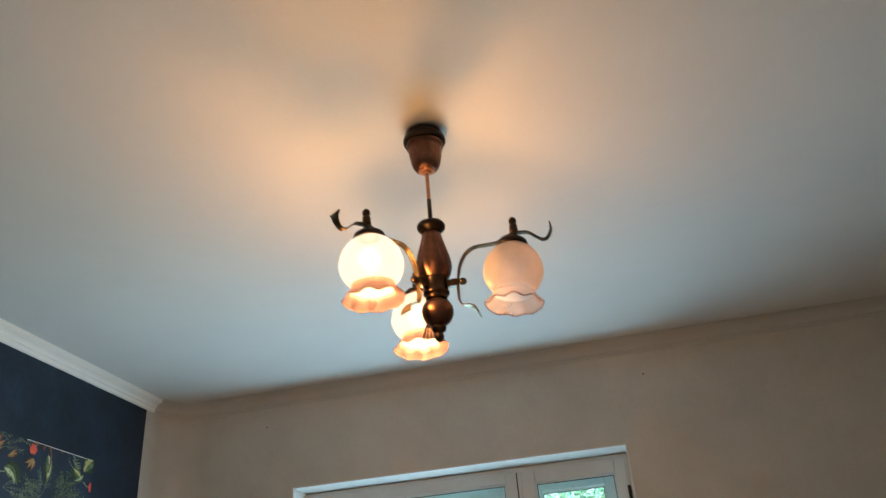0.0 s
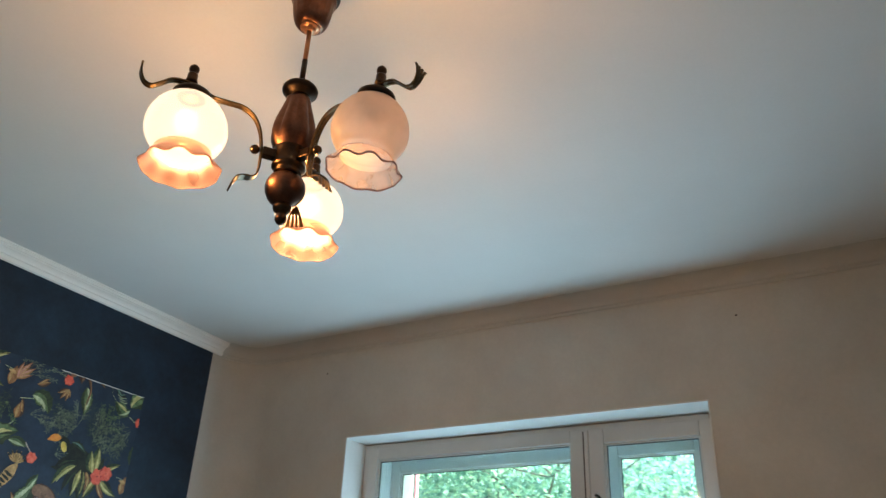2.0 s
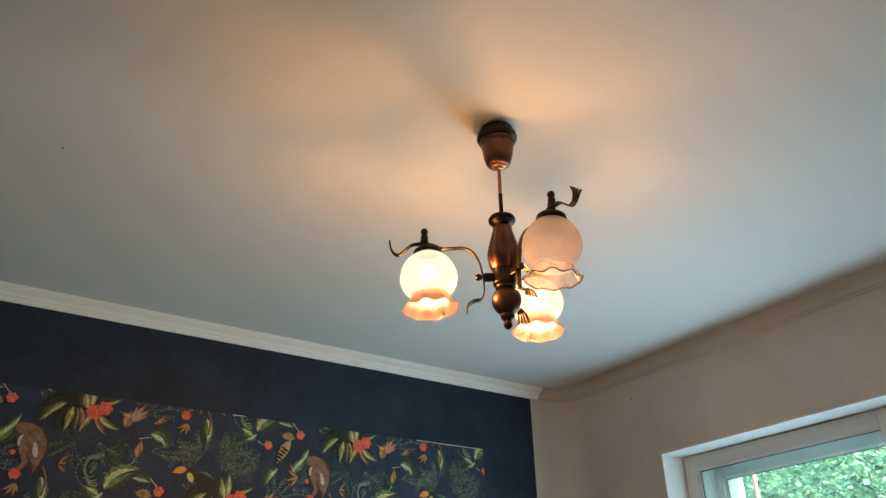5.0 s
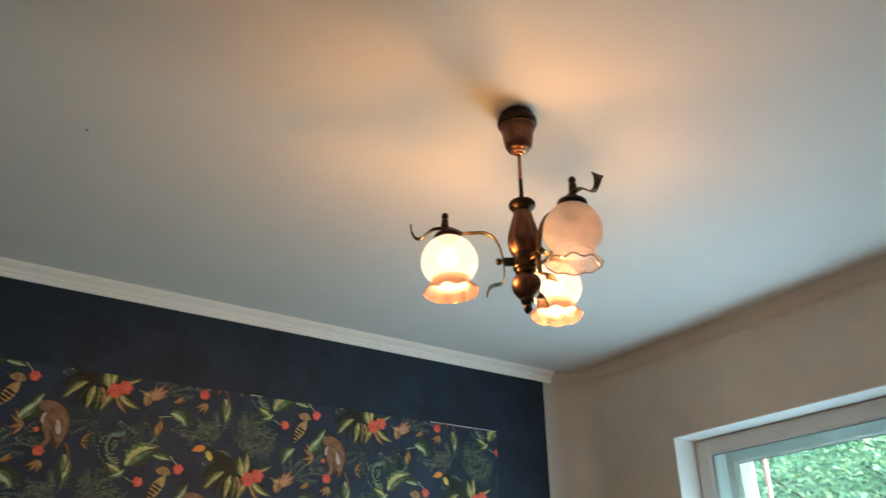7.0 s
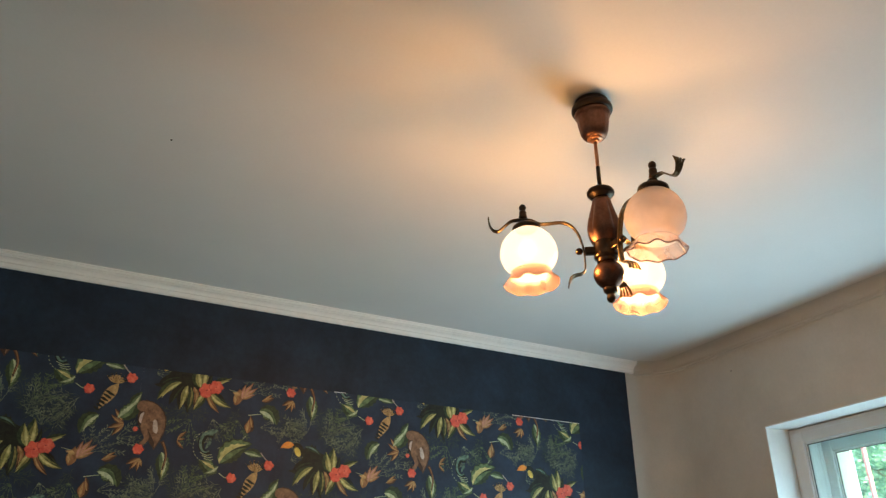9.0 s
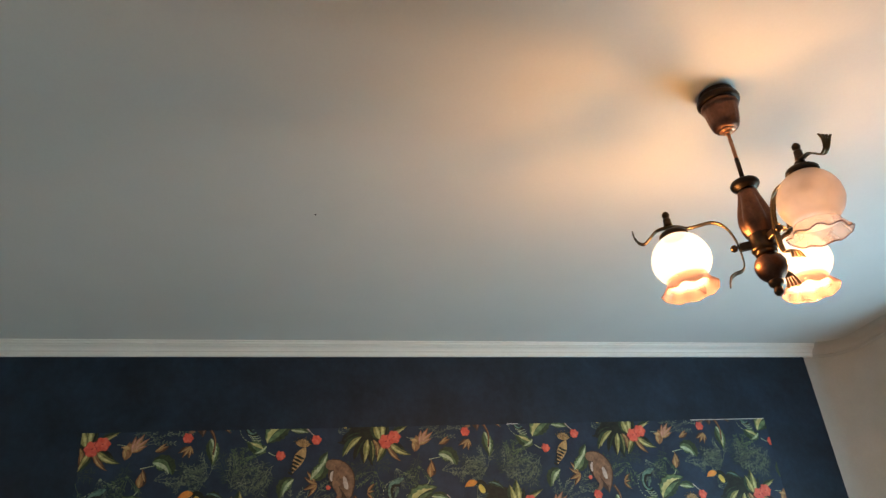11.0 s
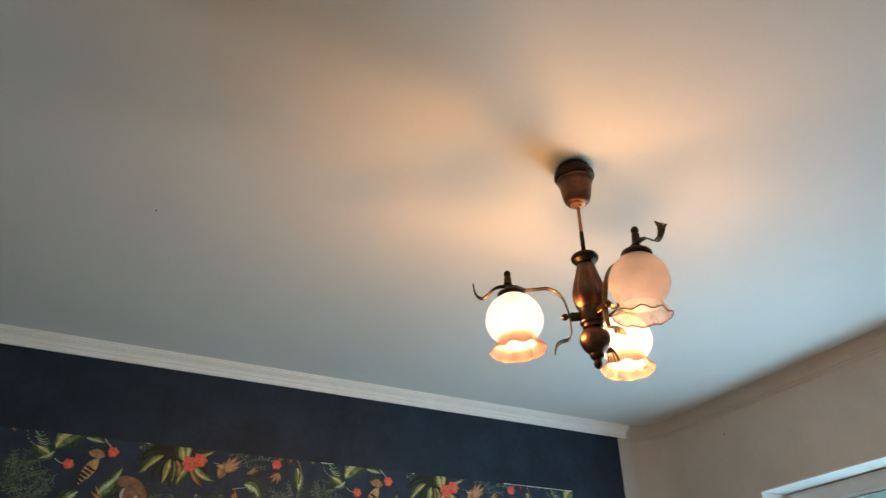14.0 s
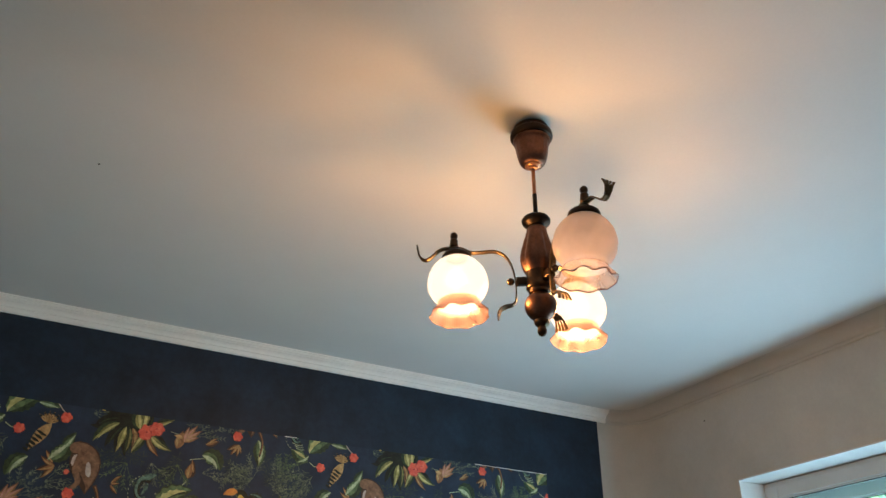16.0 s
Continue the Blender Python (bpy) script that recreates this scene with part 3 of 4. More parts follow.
def motifs():
    """(name, material, bmesh) of everything printed in one repeat."""
    rnd = random.Random(5)
    out = {}

    def on(name, mat):
        key = (name, mat.name)
        if key not in out:
            out[key] = (name, mat, bmesh.new())
        return out[key][2]

    def rich(u, v, ln, w, turn, bend, layer, tones, lit=1, teeth=0.05):
        """A leaf with a dark ground, a lit half, a streak of light and a rib."""
        dark, mid, light = tones
        leaf(on("leaf_ground_print", dark), u, v, ln, w, turn, bend, layer, teeth=teeth)
        leaf(on("leaf_print", mid), u, v, ln * 0.98, w * 0.88, turn, bend, layer + 0.3, side=lit, teeth=teeth * 1.4)
        leaf(on("leaf_print", mid), u, v, ln * 0.80, w * 0.45, turn, bend, layer + 0.3, side=-lit, teeth=teeth)
        leaf(on("leaf_light_print", light), u, v, ln * 0.86, w * 0.50, turn + lit * 3, bend, layer + 0.6, side=lit, teeth=teeth * 2)

    GREEN, LIME, AUTUMN = (I_DEEP, I_GREEN, I_SILVER), (I_DEEP, I_MOSS, I_LIME), (I_UMBER, I_RUST, I_TAN)

    # dark heart behind the large blossom, from which long leaves arch
    heart = on("dark_leaf_print", I_DARK)
    oval(heart, -0.105, 0.026, 0.058, 0.036, 12, 2, 26, 0.28, rnd)
    oval(heart, -0.060, 0.008, 0.046, 0.036, 0, 2, 22, 0.28, rnd)
    for k in range(11):
        leaf(heart, -0.095 + rnd.uniform(-0.02, 0.03), 0.016 + rnd.uniform(-0.01, 0.01), rnd.uniform(0.065, 0.115), rnd.uniform(0.018, 0.030), 100 + 19 * k, rnd.uniform(-45, 55), 2.2 + 0.02 * k)
    DUSK = (I_DARK, I_DARK, I_DEEP)
    for u, v, turn, ln, w, bend, tones in ((-0.118, 0.030, 172, 0.085, 0.022, 70, DUSK), (-0.112, 0.014, 200, 0.112, 0.034, 55, LIME), (-0.100, 0.004, 222, 0.095, 0.024, 42, DUSK), (-0.088, 0.004, 250, 0.098, 0.038, 20, (I_DARK, I_MOSS, I_LIME)),
                                           (-0.076, 0.000, 278, 0.098, 0.032, -22, (I_DARK, I_DEEP, I_MOSS)), (-0.066, 0.002, 296, 0.080, 0.030, -40, AUTUMN), (-0.100, 0.040, 128, 0.070, 0.022, -40, (I_DARK, I_DEEP, I_GREEN))):
        rich(u, v, ln, w, turn, bend, 3 + 0.08 * (turn % 7), tones, 1)
    for u, v, turn, ln, w, bend, tones in ((-0.040, 0.002, 124, 0.082, 0.040, -38, LIME), (-0.032, 0.006, 98, 0.092, 0.044, -16, LIME), (-0.020, 0.008, 62, 0.060, 0.016, 35, DUSK), (-0.004, 0.004, 48, 0.094, 0.026, -34, LIME)):
        rich(u, v, ln, w, turn, bend, 3.9 + 0.08 * (turn % 7), tones, -1)
    for u, v, turn, ln, w, bend, tones in ((0.004, -0.010, -18, 0.074, 0.018, -42, DUSK), (-0.004, -0.012, -44, 0.100, 0.032, 30, LIME), (-0.012, -0.014, -70, 0.090, 0.024, 34, AUTUMN), (-0.022, -0.012, -104, 0.084, 0.030, -24, LIME)):
        rich(u, v, ln, w, turn, bend, 4.8 + 0.08 * (turn % 7), tones, -1)
    # large double blossom
    for u, v, r, z in ((-0.017, -0.006, 0.028, 6.0), (0.016, 0.010, 0.026, 7.6)):
        oval(on("blossom_shade_print", I_CRIMSON), u, v - 0.002, r * 0.96, r * 0.92, 0, z - 0.2, 18, 0.10, rnd)
        blossom(on("blossom_print", I_RED), u, v, r, 6, rnd, z, 2, 0)
        blossom(on("blossom_light_print", I_CORAL), u, v, r * 0.97, 6, rnd, z + 0.2, 2, 1)
        oval(on("blossom_shade_print", I_CRIMSON), u, v, r * 0.13, r * 0.10, 30, z + 1.7, 9, 0.2, rnd)

    # orange and yellow tapering shapes on a dark oval
    dark = on("dark_shape_print", I_DARK)
    oval(dark, -0.178, 0.086, 0.022, 0.014, -25, 4.4)
    leaf(dark, -0.178, 0.078, 0.120, 0.040, -26, 15, 4.2)
    leaf(on("orange_shape_print", I_ORANGE), -0.194, 0.092, 0.056, 0.026, 178, 42, 5)
    oval(on("yellow_shape_print", I_YELLOW), -0.178, 0.066, 0.019, 0.011, -62, 5.2)
    rich(-0.150, 0.088, 0.075, 0.026, -8, -35, 4.7, (I_DARK, I_DEEP, I_TEAL), 1)

    # plain rust-coloured shape with wings, standing for a printed bird
    leaf(on("winged_ground_print", I_RUST), 0.096, -0.050, 0.068, 0.034, 76, 10, 4)
    leaf(on("winged_shape_print", I_TAN), 0.096, -0.044, 0.050, 0.022, 80, 10, 4.4, side=1)
    leaf(on("winged_shape_print", I_TAN), 0.112, -0.010, 0.034, 0.012, 158, 20, 4.4)
    strip(on("stem_print", I_SILVER), [(0.094, 0.003), (0.080, 0.005), (0.064, 0.008)], 0.002, 0.001, 4)
    for turn, ln, w in ((82, 0.062, 0.018), (62, 0.080, 0.021), (44, 0.078, 0.019), (28, 0.058, 0.015)):
        leaf(on("winged_ground_print", I_RUST), 0.116, -0.024, ln, w, turn, -6, 4.6)
        leaf(on("winged_light_print", I_PINK), 0.118, -0.022, ln * 0.9, w * 0.7, turn, -6, 5.0, side=1)
        leaf(on("winged_shape_print", I_TAN), 0.118, -0.022, ln * 0.7, w * 0.5, turn, -6, 5.0, side=-1)

    # rust buds and dry leaves
    for u, v, ln, w, turn, bend in ((0.196, -0.022, 0.052, 0.022, 16, 12), (0.206, -0.016, 0.040, 0.014, 38, 0), (0.152, -0.150, 0.058, 0.038, 72, 30), (0.170, -0.128, 0.050, 0.016, 100, 10),
                                    (0.318, -0.006, 0.048, 0.018, 205, 10), (0.318, -0.006, 0.050, 0.018, 232, 10), (0.318, -0.006, 0.046, 0.017, 262, 10), (0.316, -0.004, 0.036, 0.014, 292, 0),
                                    (0.248, 0.108, 0.056, 0.020, 195, 10), (0.248, 0.106, 0.056, 0.018, 226, 10), (0.248, 0.110, 0.056, 0.018, 160, -20), (0.240, 0.120, 0.050, 0.016, 128, 0),
                                    (0.436, 0.072, 0.044, 0.014, 55, -20), (0.434, 0.070, 0.030, 0.010, 10, 0), (0.434, 0.068, 0.040, 0.012, -55, 20)):
        rich(u, v, ln, w, turn, bend, 3, AUTUMN, 1, 0.03)

    # green leaves
    for k, (u, v, ln, w, turn, bend) in enumerate(((0.190, -0.062, 0.105, 0.048, 15, -105), (0.062, -0.270, 0.155, 0.062, 62, -58), (0.150, -0.222, 0.080, 0.026, 8, -34),
                                                   (0.388, 0.022, 0.108, 0.038, -72, -26), (0.404, 0.000, 0.080, 0.022, -86, -10), (0.222, 0.126, 0.112, 0.044, 30, 42), (0.262, 0.170, 0.070, 0.026, 74, -20),
                                                   (0.162, 0.130, 0.100, 0.038, 196, 82), (0.050, -0.292, 0.074, 0.036, 170, -34), (0.060, -0.280, 0.062, 0.028, 215, -10))):
        rich(u, v, ln * 0.95, w * 1.28, turn, bend, 3 + 0.05 * k, (I_DEEP, I_GREEN, I_LIME if k in (1, 4, 8) else I_SILVER), 1 if k % 2 else -1, 0.08)

    # small round blossoms with stems
    for u, v, r in ((0.247, -0.262, 0.019), (0.112, -0.318, 0.018), (0.308, 0.025, 0.019), (0.288, 0.094, 0.009)):
        oval(on("blossom_shade_print", I_CRIMSON), u, v - 0.001, r * 0.95, r * 0.90, 0, 5.6, 16, 0.10, rnd)
        blossom(on("blossom_print", I_RED), u, v, r, 6, rnd, 6.0, 2, 0)
        blossom(on("blossom_light_print", I_CORAL), u, v, r * 0.92, 6, rnd, 6.2, 2, 1)
    stems = on("stem_print", I_SILVER)
    strip(on("pale_stem_print", I_CREAM), [(0.245, -0.250), (0.228, -0.236), (0.212, -0.218)], 0.0028, 0.0034, 5)
    strip(stems, [(0.096, -0.318), (0.085, -0.316), (0.066, -0.304)], 0.003, 0.003, 3)
    strip(stems, [(0.150, -0.160), (0.120, -0.190), (0.050, -0.215)], 0.003, 0.002, 2.4)
    strip(stems, [(0.150, -0.082), (0.190, -0.074), (0.235, -0.068)], 0.003, 0.002, 2.4)

    # banded slanting shape with a notched crown
    leaf(on("banded_shape_print", I_TAN), 0.206, -0.288, 0.112, 0.038, 238, 10, 4)
    for k in range(6):
        leaf(on("banded_shape_print", I_TAN), 0.194, -0.288, 0.042, 0.011, 22 + 24 * k, 0, 4.2)
    bands = on("band_print", I_DARK)
    for k in range(6):
        t = 0.014 * k
        oval(bands, 0.183 - 0.50 * t, -0.326 - 0.84 * t, 0.0185 - 0.0017 * k, 0.0048, -28, 4.8, 12, 0.15, rnd)
    for k in range(6):
        a = radians(22 + 24 * k)
        oval(bands, 0.194 + 0.034 * math.cos(a), -0.288 + 0.034 * math.sin(a), 0.005, 0.0026, math.degrees(a), 4.9, 8)
        oval(on("leaf_ground_print", I_UMBER), 0.194 + 0.020 * math.cos(a), -0.288 + 0.020 * math.sin(a), 0.006, 0.0012, math.degrees(a), 4.9, 8)

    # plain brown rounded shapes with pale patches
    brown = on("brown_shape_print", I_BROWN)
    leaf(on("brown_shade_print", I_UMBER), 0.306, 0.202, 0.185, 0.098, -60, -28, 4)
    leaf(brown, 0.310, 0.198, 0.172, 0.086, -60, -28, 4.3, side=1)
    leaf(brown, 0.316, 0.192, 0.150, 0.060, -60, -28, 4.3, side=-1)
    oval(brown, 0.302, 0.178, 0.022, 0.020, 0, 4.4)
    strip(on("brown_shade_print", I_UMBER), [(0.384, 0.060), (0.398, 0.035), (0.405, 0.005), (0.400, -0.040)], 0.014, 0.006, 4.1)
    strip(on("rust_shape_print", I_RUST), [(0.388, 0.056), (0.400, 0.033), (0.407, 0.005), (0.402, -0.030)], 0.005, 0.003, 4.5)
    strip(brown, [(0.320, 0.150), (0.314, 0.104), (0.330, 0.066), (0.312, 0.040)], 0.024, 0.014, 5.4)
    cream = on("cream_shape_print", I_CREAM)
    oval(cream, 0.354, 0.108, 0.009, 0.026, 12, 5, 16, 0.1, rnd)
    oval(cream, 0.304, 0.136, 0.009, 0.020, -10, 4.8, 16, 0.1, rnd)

    # teal curl with beads
    curl = on("teal_shape_print", I_TEAL)
    pts = [(0.012 + 0.034 * math.cos(radians(a)) * (1 - k / 16), -0.205 + 0.046 * math.sin(radians(a)) * (1 - k / 18)) for k, a in enumerate(range(60, 330, 30))]
    strip(on("dark_shape_print", I_DARK), [(u + 0.003, v - 0.004) for u, v in pts], 0.028, 0.012, 2.6)
    strip(curl, pts, 0.014, 0.005, 3)
    leaf(curl, 0.000, -0.168, 0.050, 0.022, 22, 0, 3.3)
    leaf(curl, 0.022, -0.180, 0.048, 0.013, 262, -30, 3.3)
    for k in range(14):
        a = radians(100 + 15 * k)
        oval(on("bead_print", I_SILVER), 0.010 + 0.048 * math.cos(a), -0.212 + 0.054 * math.sin(a), 0.0014, 0.0036, math.degrees(a), 3.4, 7)
    for k in range(3):
        strip(on("bead_print", I_SILVER), [(-0.010 + 0.008 * k, -0.236 - 0.010 * k), (0.012 + 0.008 * k, -0.244 - 0.008 * k), (0.032 + 0.004 * k, -0.240 - 0.008 * k)], 0.0026, 0.002, 3.8)

    # feathery sprigs fill the ground between
    for u, v, ln, turn, sp in ((0.085, 0.190, 0.16, 205, 0.034), (0.080, 0.170, 0.13, 240, 0.030),
                               (-0.070, 0.100, 0.14, 95, 0.038), (-0.060, 0.115, 0.12, 60, 0.028), (0.420, 0.205, 0.12, 35, 0.030), (0.420, 0.195, 0.11, -25, 0.028),
                               (-0.070, -0.070, 0.13, 215, 0.038), (0.115, -0.055, 0.12, 250, 0.032),
                               (-0.150, 0.110, 0.12, 140, 0.030), (0.330, -0.200, 0.12, 330, 0.026)):
        fern(on("fern_print", I_OLIVE), u, v, ln, turn, sp, rnd, rnd.uniform(-35, 35))
    for u, v, ln, turn, sp in ((0.088, 0.185, 0.14, 220, 0.026), (0.075, 0.195, 0.12, 188, 0.022), (0.082, 0.180, 0.12, 248, 0.022), (-0.066, 0.105, 0.12, 82, 0.022), (0.300, -0.145, 0.10, 40, 0.020)):
        fern(on("fern_light_print", I_FERN), u, v, ln, turn, sp, rnd, rnd.uniform(-25, 25), 1.6)
    for k, (u, v, ln, turn, fan, count) in enumerate(((-0.010, 0.075, 0.100, 95, 95, 6), (-0.050, 0.160, 0.090, 60, 80, 5), (0.150, 0.000, 0.105, 62, 100, 6), (0.230, 0.055, 0.090, 20, 80, 5), (0.110, -0.105, 0.085, 262, 110, 6),
                                                      (0.200, -0.125, 0.100, 12, 70, 5), (0.300, -0.090, 0.090, 315, 90, 5), (-0.060, -0.120, 0.090, 238, 100, 6), (0.020, -0.110, 0.085, 285, 80, 5), (-0.150, 0.140, 0.090, 110, 90, 5),
                                                      (0.060, 0.235, 0.085, 170, 80, 5), (0.380, -0.130, 0.095, 190, 90, 5), (0.330, -0.235, 0.080, 25, 90, 5))):
        light = k % 3 != 1
        spray(on("fern_light_print" if light else "fern_green_print", I_FERN if light else I_GREEN), u, v, ln, turn, fan, count, rnd)
    return list(out.values())


def print_panel():
    made = []
    for name, mat, bm in motifs():
        for f in bm.faces:
            if f.normal.x < 0:
                f.normal_flip()
        bm.normal_update()
        for f in bm.faces:
            if f.normal.x < 0:
                f.normal_flip()
        me = bpy.data.meshes.new(name)
        bm.to_mesh(me)
        me.materials.append(mat)
        us, vs = [v.co.y for v in bm.verts], [v.co.z for v in bm.verts]
        made.append((name, mat, bm, me, min(us), max(us), min(vs), max(vs)))
    for i in range(-4, 7):
        for j in range(-8, 8):
            cy = 1.197 + 0.5325 * i
            cz = 2.335 - 0.2685 * (i % 2) - 0.537 * j
            for name, mat, bm, me, u0, u1, v0, v1 in made:
                if cy + u1 < PY0 + 0.003 or cy + u0 > PY1 - 0.003 or cz + v1 < PZ0 + 0.003 or cz + v0 > PZ1 - 0.003:
                    continue
                data = me
                if cy + u0 < PY0 or cy + u1 > PY1 or cz + v0 < PZ0 or cz + v1 > PZ1:
                    cut = bm.copy()
                    for co, no in (((0, PY0 - cy, 0), (0, -1, 0)), ((0, PY1 - cy, 0), (0, 1, 0)), ((0, 0, PZ0 - cz), (0, 0, -1)), ((0, 0, PZ1 - cz), (0, 0, 1))):
                        bmesh.ops.bisect_plane(cut, geom=cut.verts[:] + cut.edges[:] + cut.faces[:], plane_co=co, plane_no=no, clear_outer=True)
                    if not cut.faces:
                        cut.free()
                        continue
                    data = bpy.data.meshes.new(name)
                    cut.to_mesh(data)
                    cut.free()
                    data.materials.append(mat)
                ob = new(name, data)
                ob.location = (FACE + 0.0003, cy, cz)
                ob.parent = panel
    for entry in made:
        entry[2].free()


# ---- chandelier ----
AX, AY = -0.3150, 1.7480
lamp = tagged(new("chandelier"), "three-armed copper and bronze chandelier with frosted globes, two lit", "chandelier")
lamp.location = (AX, AY, 0)

canopy = part("canopy", lathe([(0.0400, 2.6990), (0.0440, 2.6975), (0.0452, 2.6940), (0.0446, 2.6895), (0.0425, 2.6870), (0.0408, 2.6840), (0.0398, 2.6740), (0.0382, 2.6610), (0.0362, 2.6490), (0.0340, 2.6400),
                               (0.0315, 2.6330), (0.0280, 2.6275), (0.0240, 2.6240), (0.0200, 2.6222), (0.0, 2.6215)], 64, 16, 0.035, (2.632, 2.688)), M_COPPER, lamp, "copper bell canopy", True)
part("cord_cup", lathe([(0.0, 2.6225), (0.0185, 2.6225), (0.0190, 2.6205), (0.0165, 2.6185), (0.0125, 2.6175), (0.0110, 2.6160), (0.0112, 2.6140), (0.0085, 2.6120), (0.0, 2.6115)], 32), M_ROD, canopy, "bright copper cup under the bell", True)
part("ceiling_ring", lathe([(0.030, H - 0.0008), (0.0400, H - 0.0008), (0.0425, 2.7320), (0.0428, 2.7260), (0.0405, 2.7230), (0.0405, 2.7200), (0.0470, 2.7185), (0.0505, 2.7150), (0.0515, 2.7100), (0.0515, 2.7050), (0.0495, 2.7010), (0.0450, 2.6992), (0.030, 2.6985)], 48), M_DARKCAP, canopy, "blackened ring against the ceiling", True)
bm = bmesh.new()
bmesh.ops.create_cone(bm, cap_ends=True, segments=16, radius1=0.0045, radius2=0.0045, depth=0.090, matrix=pose(0, 0, 2.577))
rod = part("rod", bm, M_ROD, lamp, "thin bright copper rod", True)
bm = bmesh.new()
bmesh.ops.create_cone(bm, cap_ends=True, segments=16, radius1=0.0052, radius2=0.0052, depth=0.068, matrix=pose(0, 0, 2.506))
part("sleeve", bm, M_DARKCAP, rod, "dark lower sleeve", True)

body = part("body", lathe([(0.0, 2.448), (0.0200, 2.448), (0.0225, 2.444), (0.0235, 2.438), (0.0270, 2.425), (0.0320, 2.408), (0.0370, 2.390), (0.0400, 2.374), (0.0405, 2.362), (0.0385, 2.350),
                           (0.0345, 2.340), (0.0315, 2.334), (0.0300, 2.331)], 72, 8, 0.17, (2.338, 2.446)), M_COPPER, lamp, "fluted copper vase", True)
part("flange", lathe([(0.0, 2.478), (0.0130, 2.478), (0.0240, 2.476), (0.0300, 2.473), (0.0330, 2.468), (0.0325, 2.462), (0.0290, 2.457), (0.0245, 2.454), (0.0215, 2.450), (0.0, 2.447)], 48), M_DARKCAP, body, "blackened bronze top flange", True)
part("collar", lathe([(0.0, 2.3335), (0.0285, 2.3335), (0.0300, 2.331), (0.0280, 2.327), (0.0280, 2.302), (0.0295, 2.299), (0.0300, 2.295), (0.0270, 2.291), (0.0230, 2.289), (0.0245, 2.286), (0.0240, 2.282), (0.0180, 2.279), (0.0, 2.279)], 48), M_BRONZE, body, "dark bronze collar", True)
part("ball", lathe([(0.0, 2.2795), (0.0150, 2.2795), (0.0210, 2.278), (0.0290, 2.272), (0.0335, 2.263), (0.0350, 2.253), (0.0335, 2.243), (0.0290, 2.233), (0.0235, 2.226), (0.0180, 2.2215), (0.0165, 2.219), (0.0, 2.219)], 48), M_COPPER, body, "round copper bulb", True)
part("drop", lathe([(0.0, 2.2195), (0.0155, 2.2195), (0.0165, 2.215), (0.0150, 2.209), (0.0110, 2.205), (0.0085, 2.203), (0.0090, 2.200), (0.0103, 2.196), (0.0100, 2.191), (0.0075, 2.186), (0.0035, 2.183), (0.0, 2.1825)], 32), M_BRONZE, body, "bronze drop finial", True)

ARM = smooth_line([(0.270, 2.409, 0), (0.2695, 2.401, 0), (0.267, 2.391, 0), (0.260, 2.380, 0), (0.248, 2.377, 0), (0.233, 2.389, 0), (0.217, 2.402, 0), (0.192, 2.405, 0), (0.168, 2.401, 0), (0.148, 2.391, 0),
                   (0.122, 2.391, 0), (0.095, 2.391, 0), (0.074, 2.379, 0), (0.060, 2.355, 0), (0.0525, 2.322, 0), (0.0505, 2.292, 0), (0.0520, 2.268, 0), (0.060, 2.257, 0), (0.074, 2.254, 0), (0.086, 2.246, 0), (0.092, 2.229, 0)], 5)


def ribbon(line, width, thick, fork):
    """A flat ribbed strip bent along the line; both ends widen and split into four tines."""
    bm = bmesh.new()
    n = len(line) - 1
    def section(i, s0, s1, w):
        p = line[i]
        d = (line[min(i + 1, n)] - line[max(i - 1, 0)]).normalized()
        nrm = Vector((-d.y, d.x, 0))
        out = []
        for s, k in ((s0, 1), ((s0 + s1) / 2, 1.5), (s1, 1), (s1, -1), ((s0 + s1) / 2, -1), (s0, -1)):
            q = p + nrm * thick / 2 * k
            out.append(bm.verts.new((q.x, s * w / 2, q.y)))
        return out
    def run(i0, i1, s0, s1, widths):
        rows = [section(i, s0, s1, w) for i, w in zip(range(i0, i1 + 1), widths)]
        for r0, r1 in zip(rows, rows[1:]):
            for k in range(6):
                bm.faces.new((r0[k], r0[(k + 1) % 6], r1[(k + 1) % 6], r1[k]))
        bm.faces.new(rows[0])
        bm.faces.new(rows[-1])
    f0, f1 = fork
    def wide(i):
        a = max(0.0, 1 - i / (f0 * 2.4))
        b = max(0.0, 1 - (n - i) / (f1 * 2.4))
        return width * (1 + 0.95 * max(a, b))
    for s0, s1 in ((-1, -0.12), (-0.12, 0.12), (0.12, 1)):
        run(f0, n - f1, s0, s1, [wide(i) for i in range(f0, n - f1 + 1)])
    for k in range(4):
        s0, s1 = -1 + 0.5 * k + 0.09, -1 + 0.5 * (k + 1) - 0.09
        if k == 0:
            s0 = -1
        if k == 3:
            s1 = 1
        run(0, f0, s0, s1, [wide(i) * (1.30 - 0.30 * i / f0) for i in range(0, f0 + 1)])
        run(n - f1, n, s0, s1, [wide(i) * (1.0 + 0.30 * (i - n + f1) / f1) for i in range(n - f1, n + 1)])
    return bm


def shade_wave(r, z, a):
    """Nine soft scallops towards the lower rim."""
    k = max(0.0, min(1.0, (2.260 - z) / 0.024))
    return r + 0.0024 * k * math.cos(9 * a), z + 0.0028 * k * math.cos(9 * a)


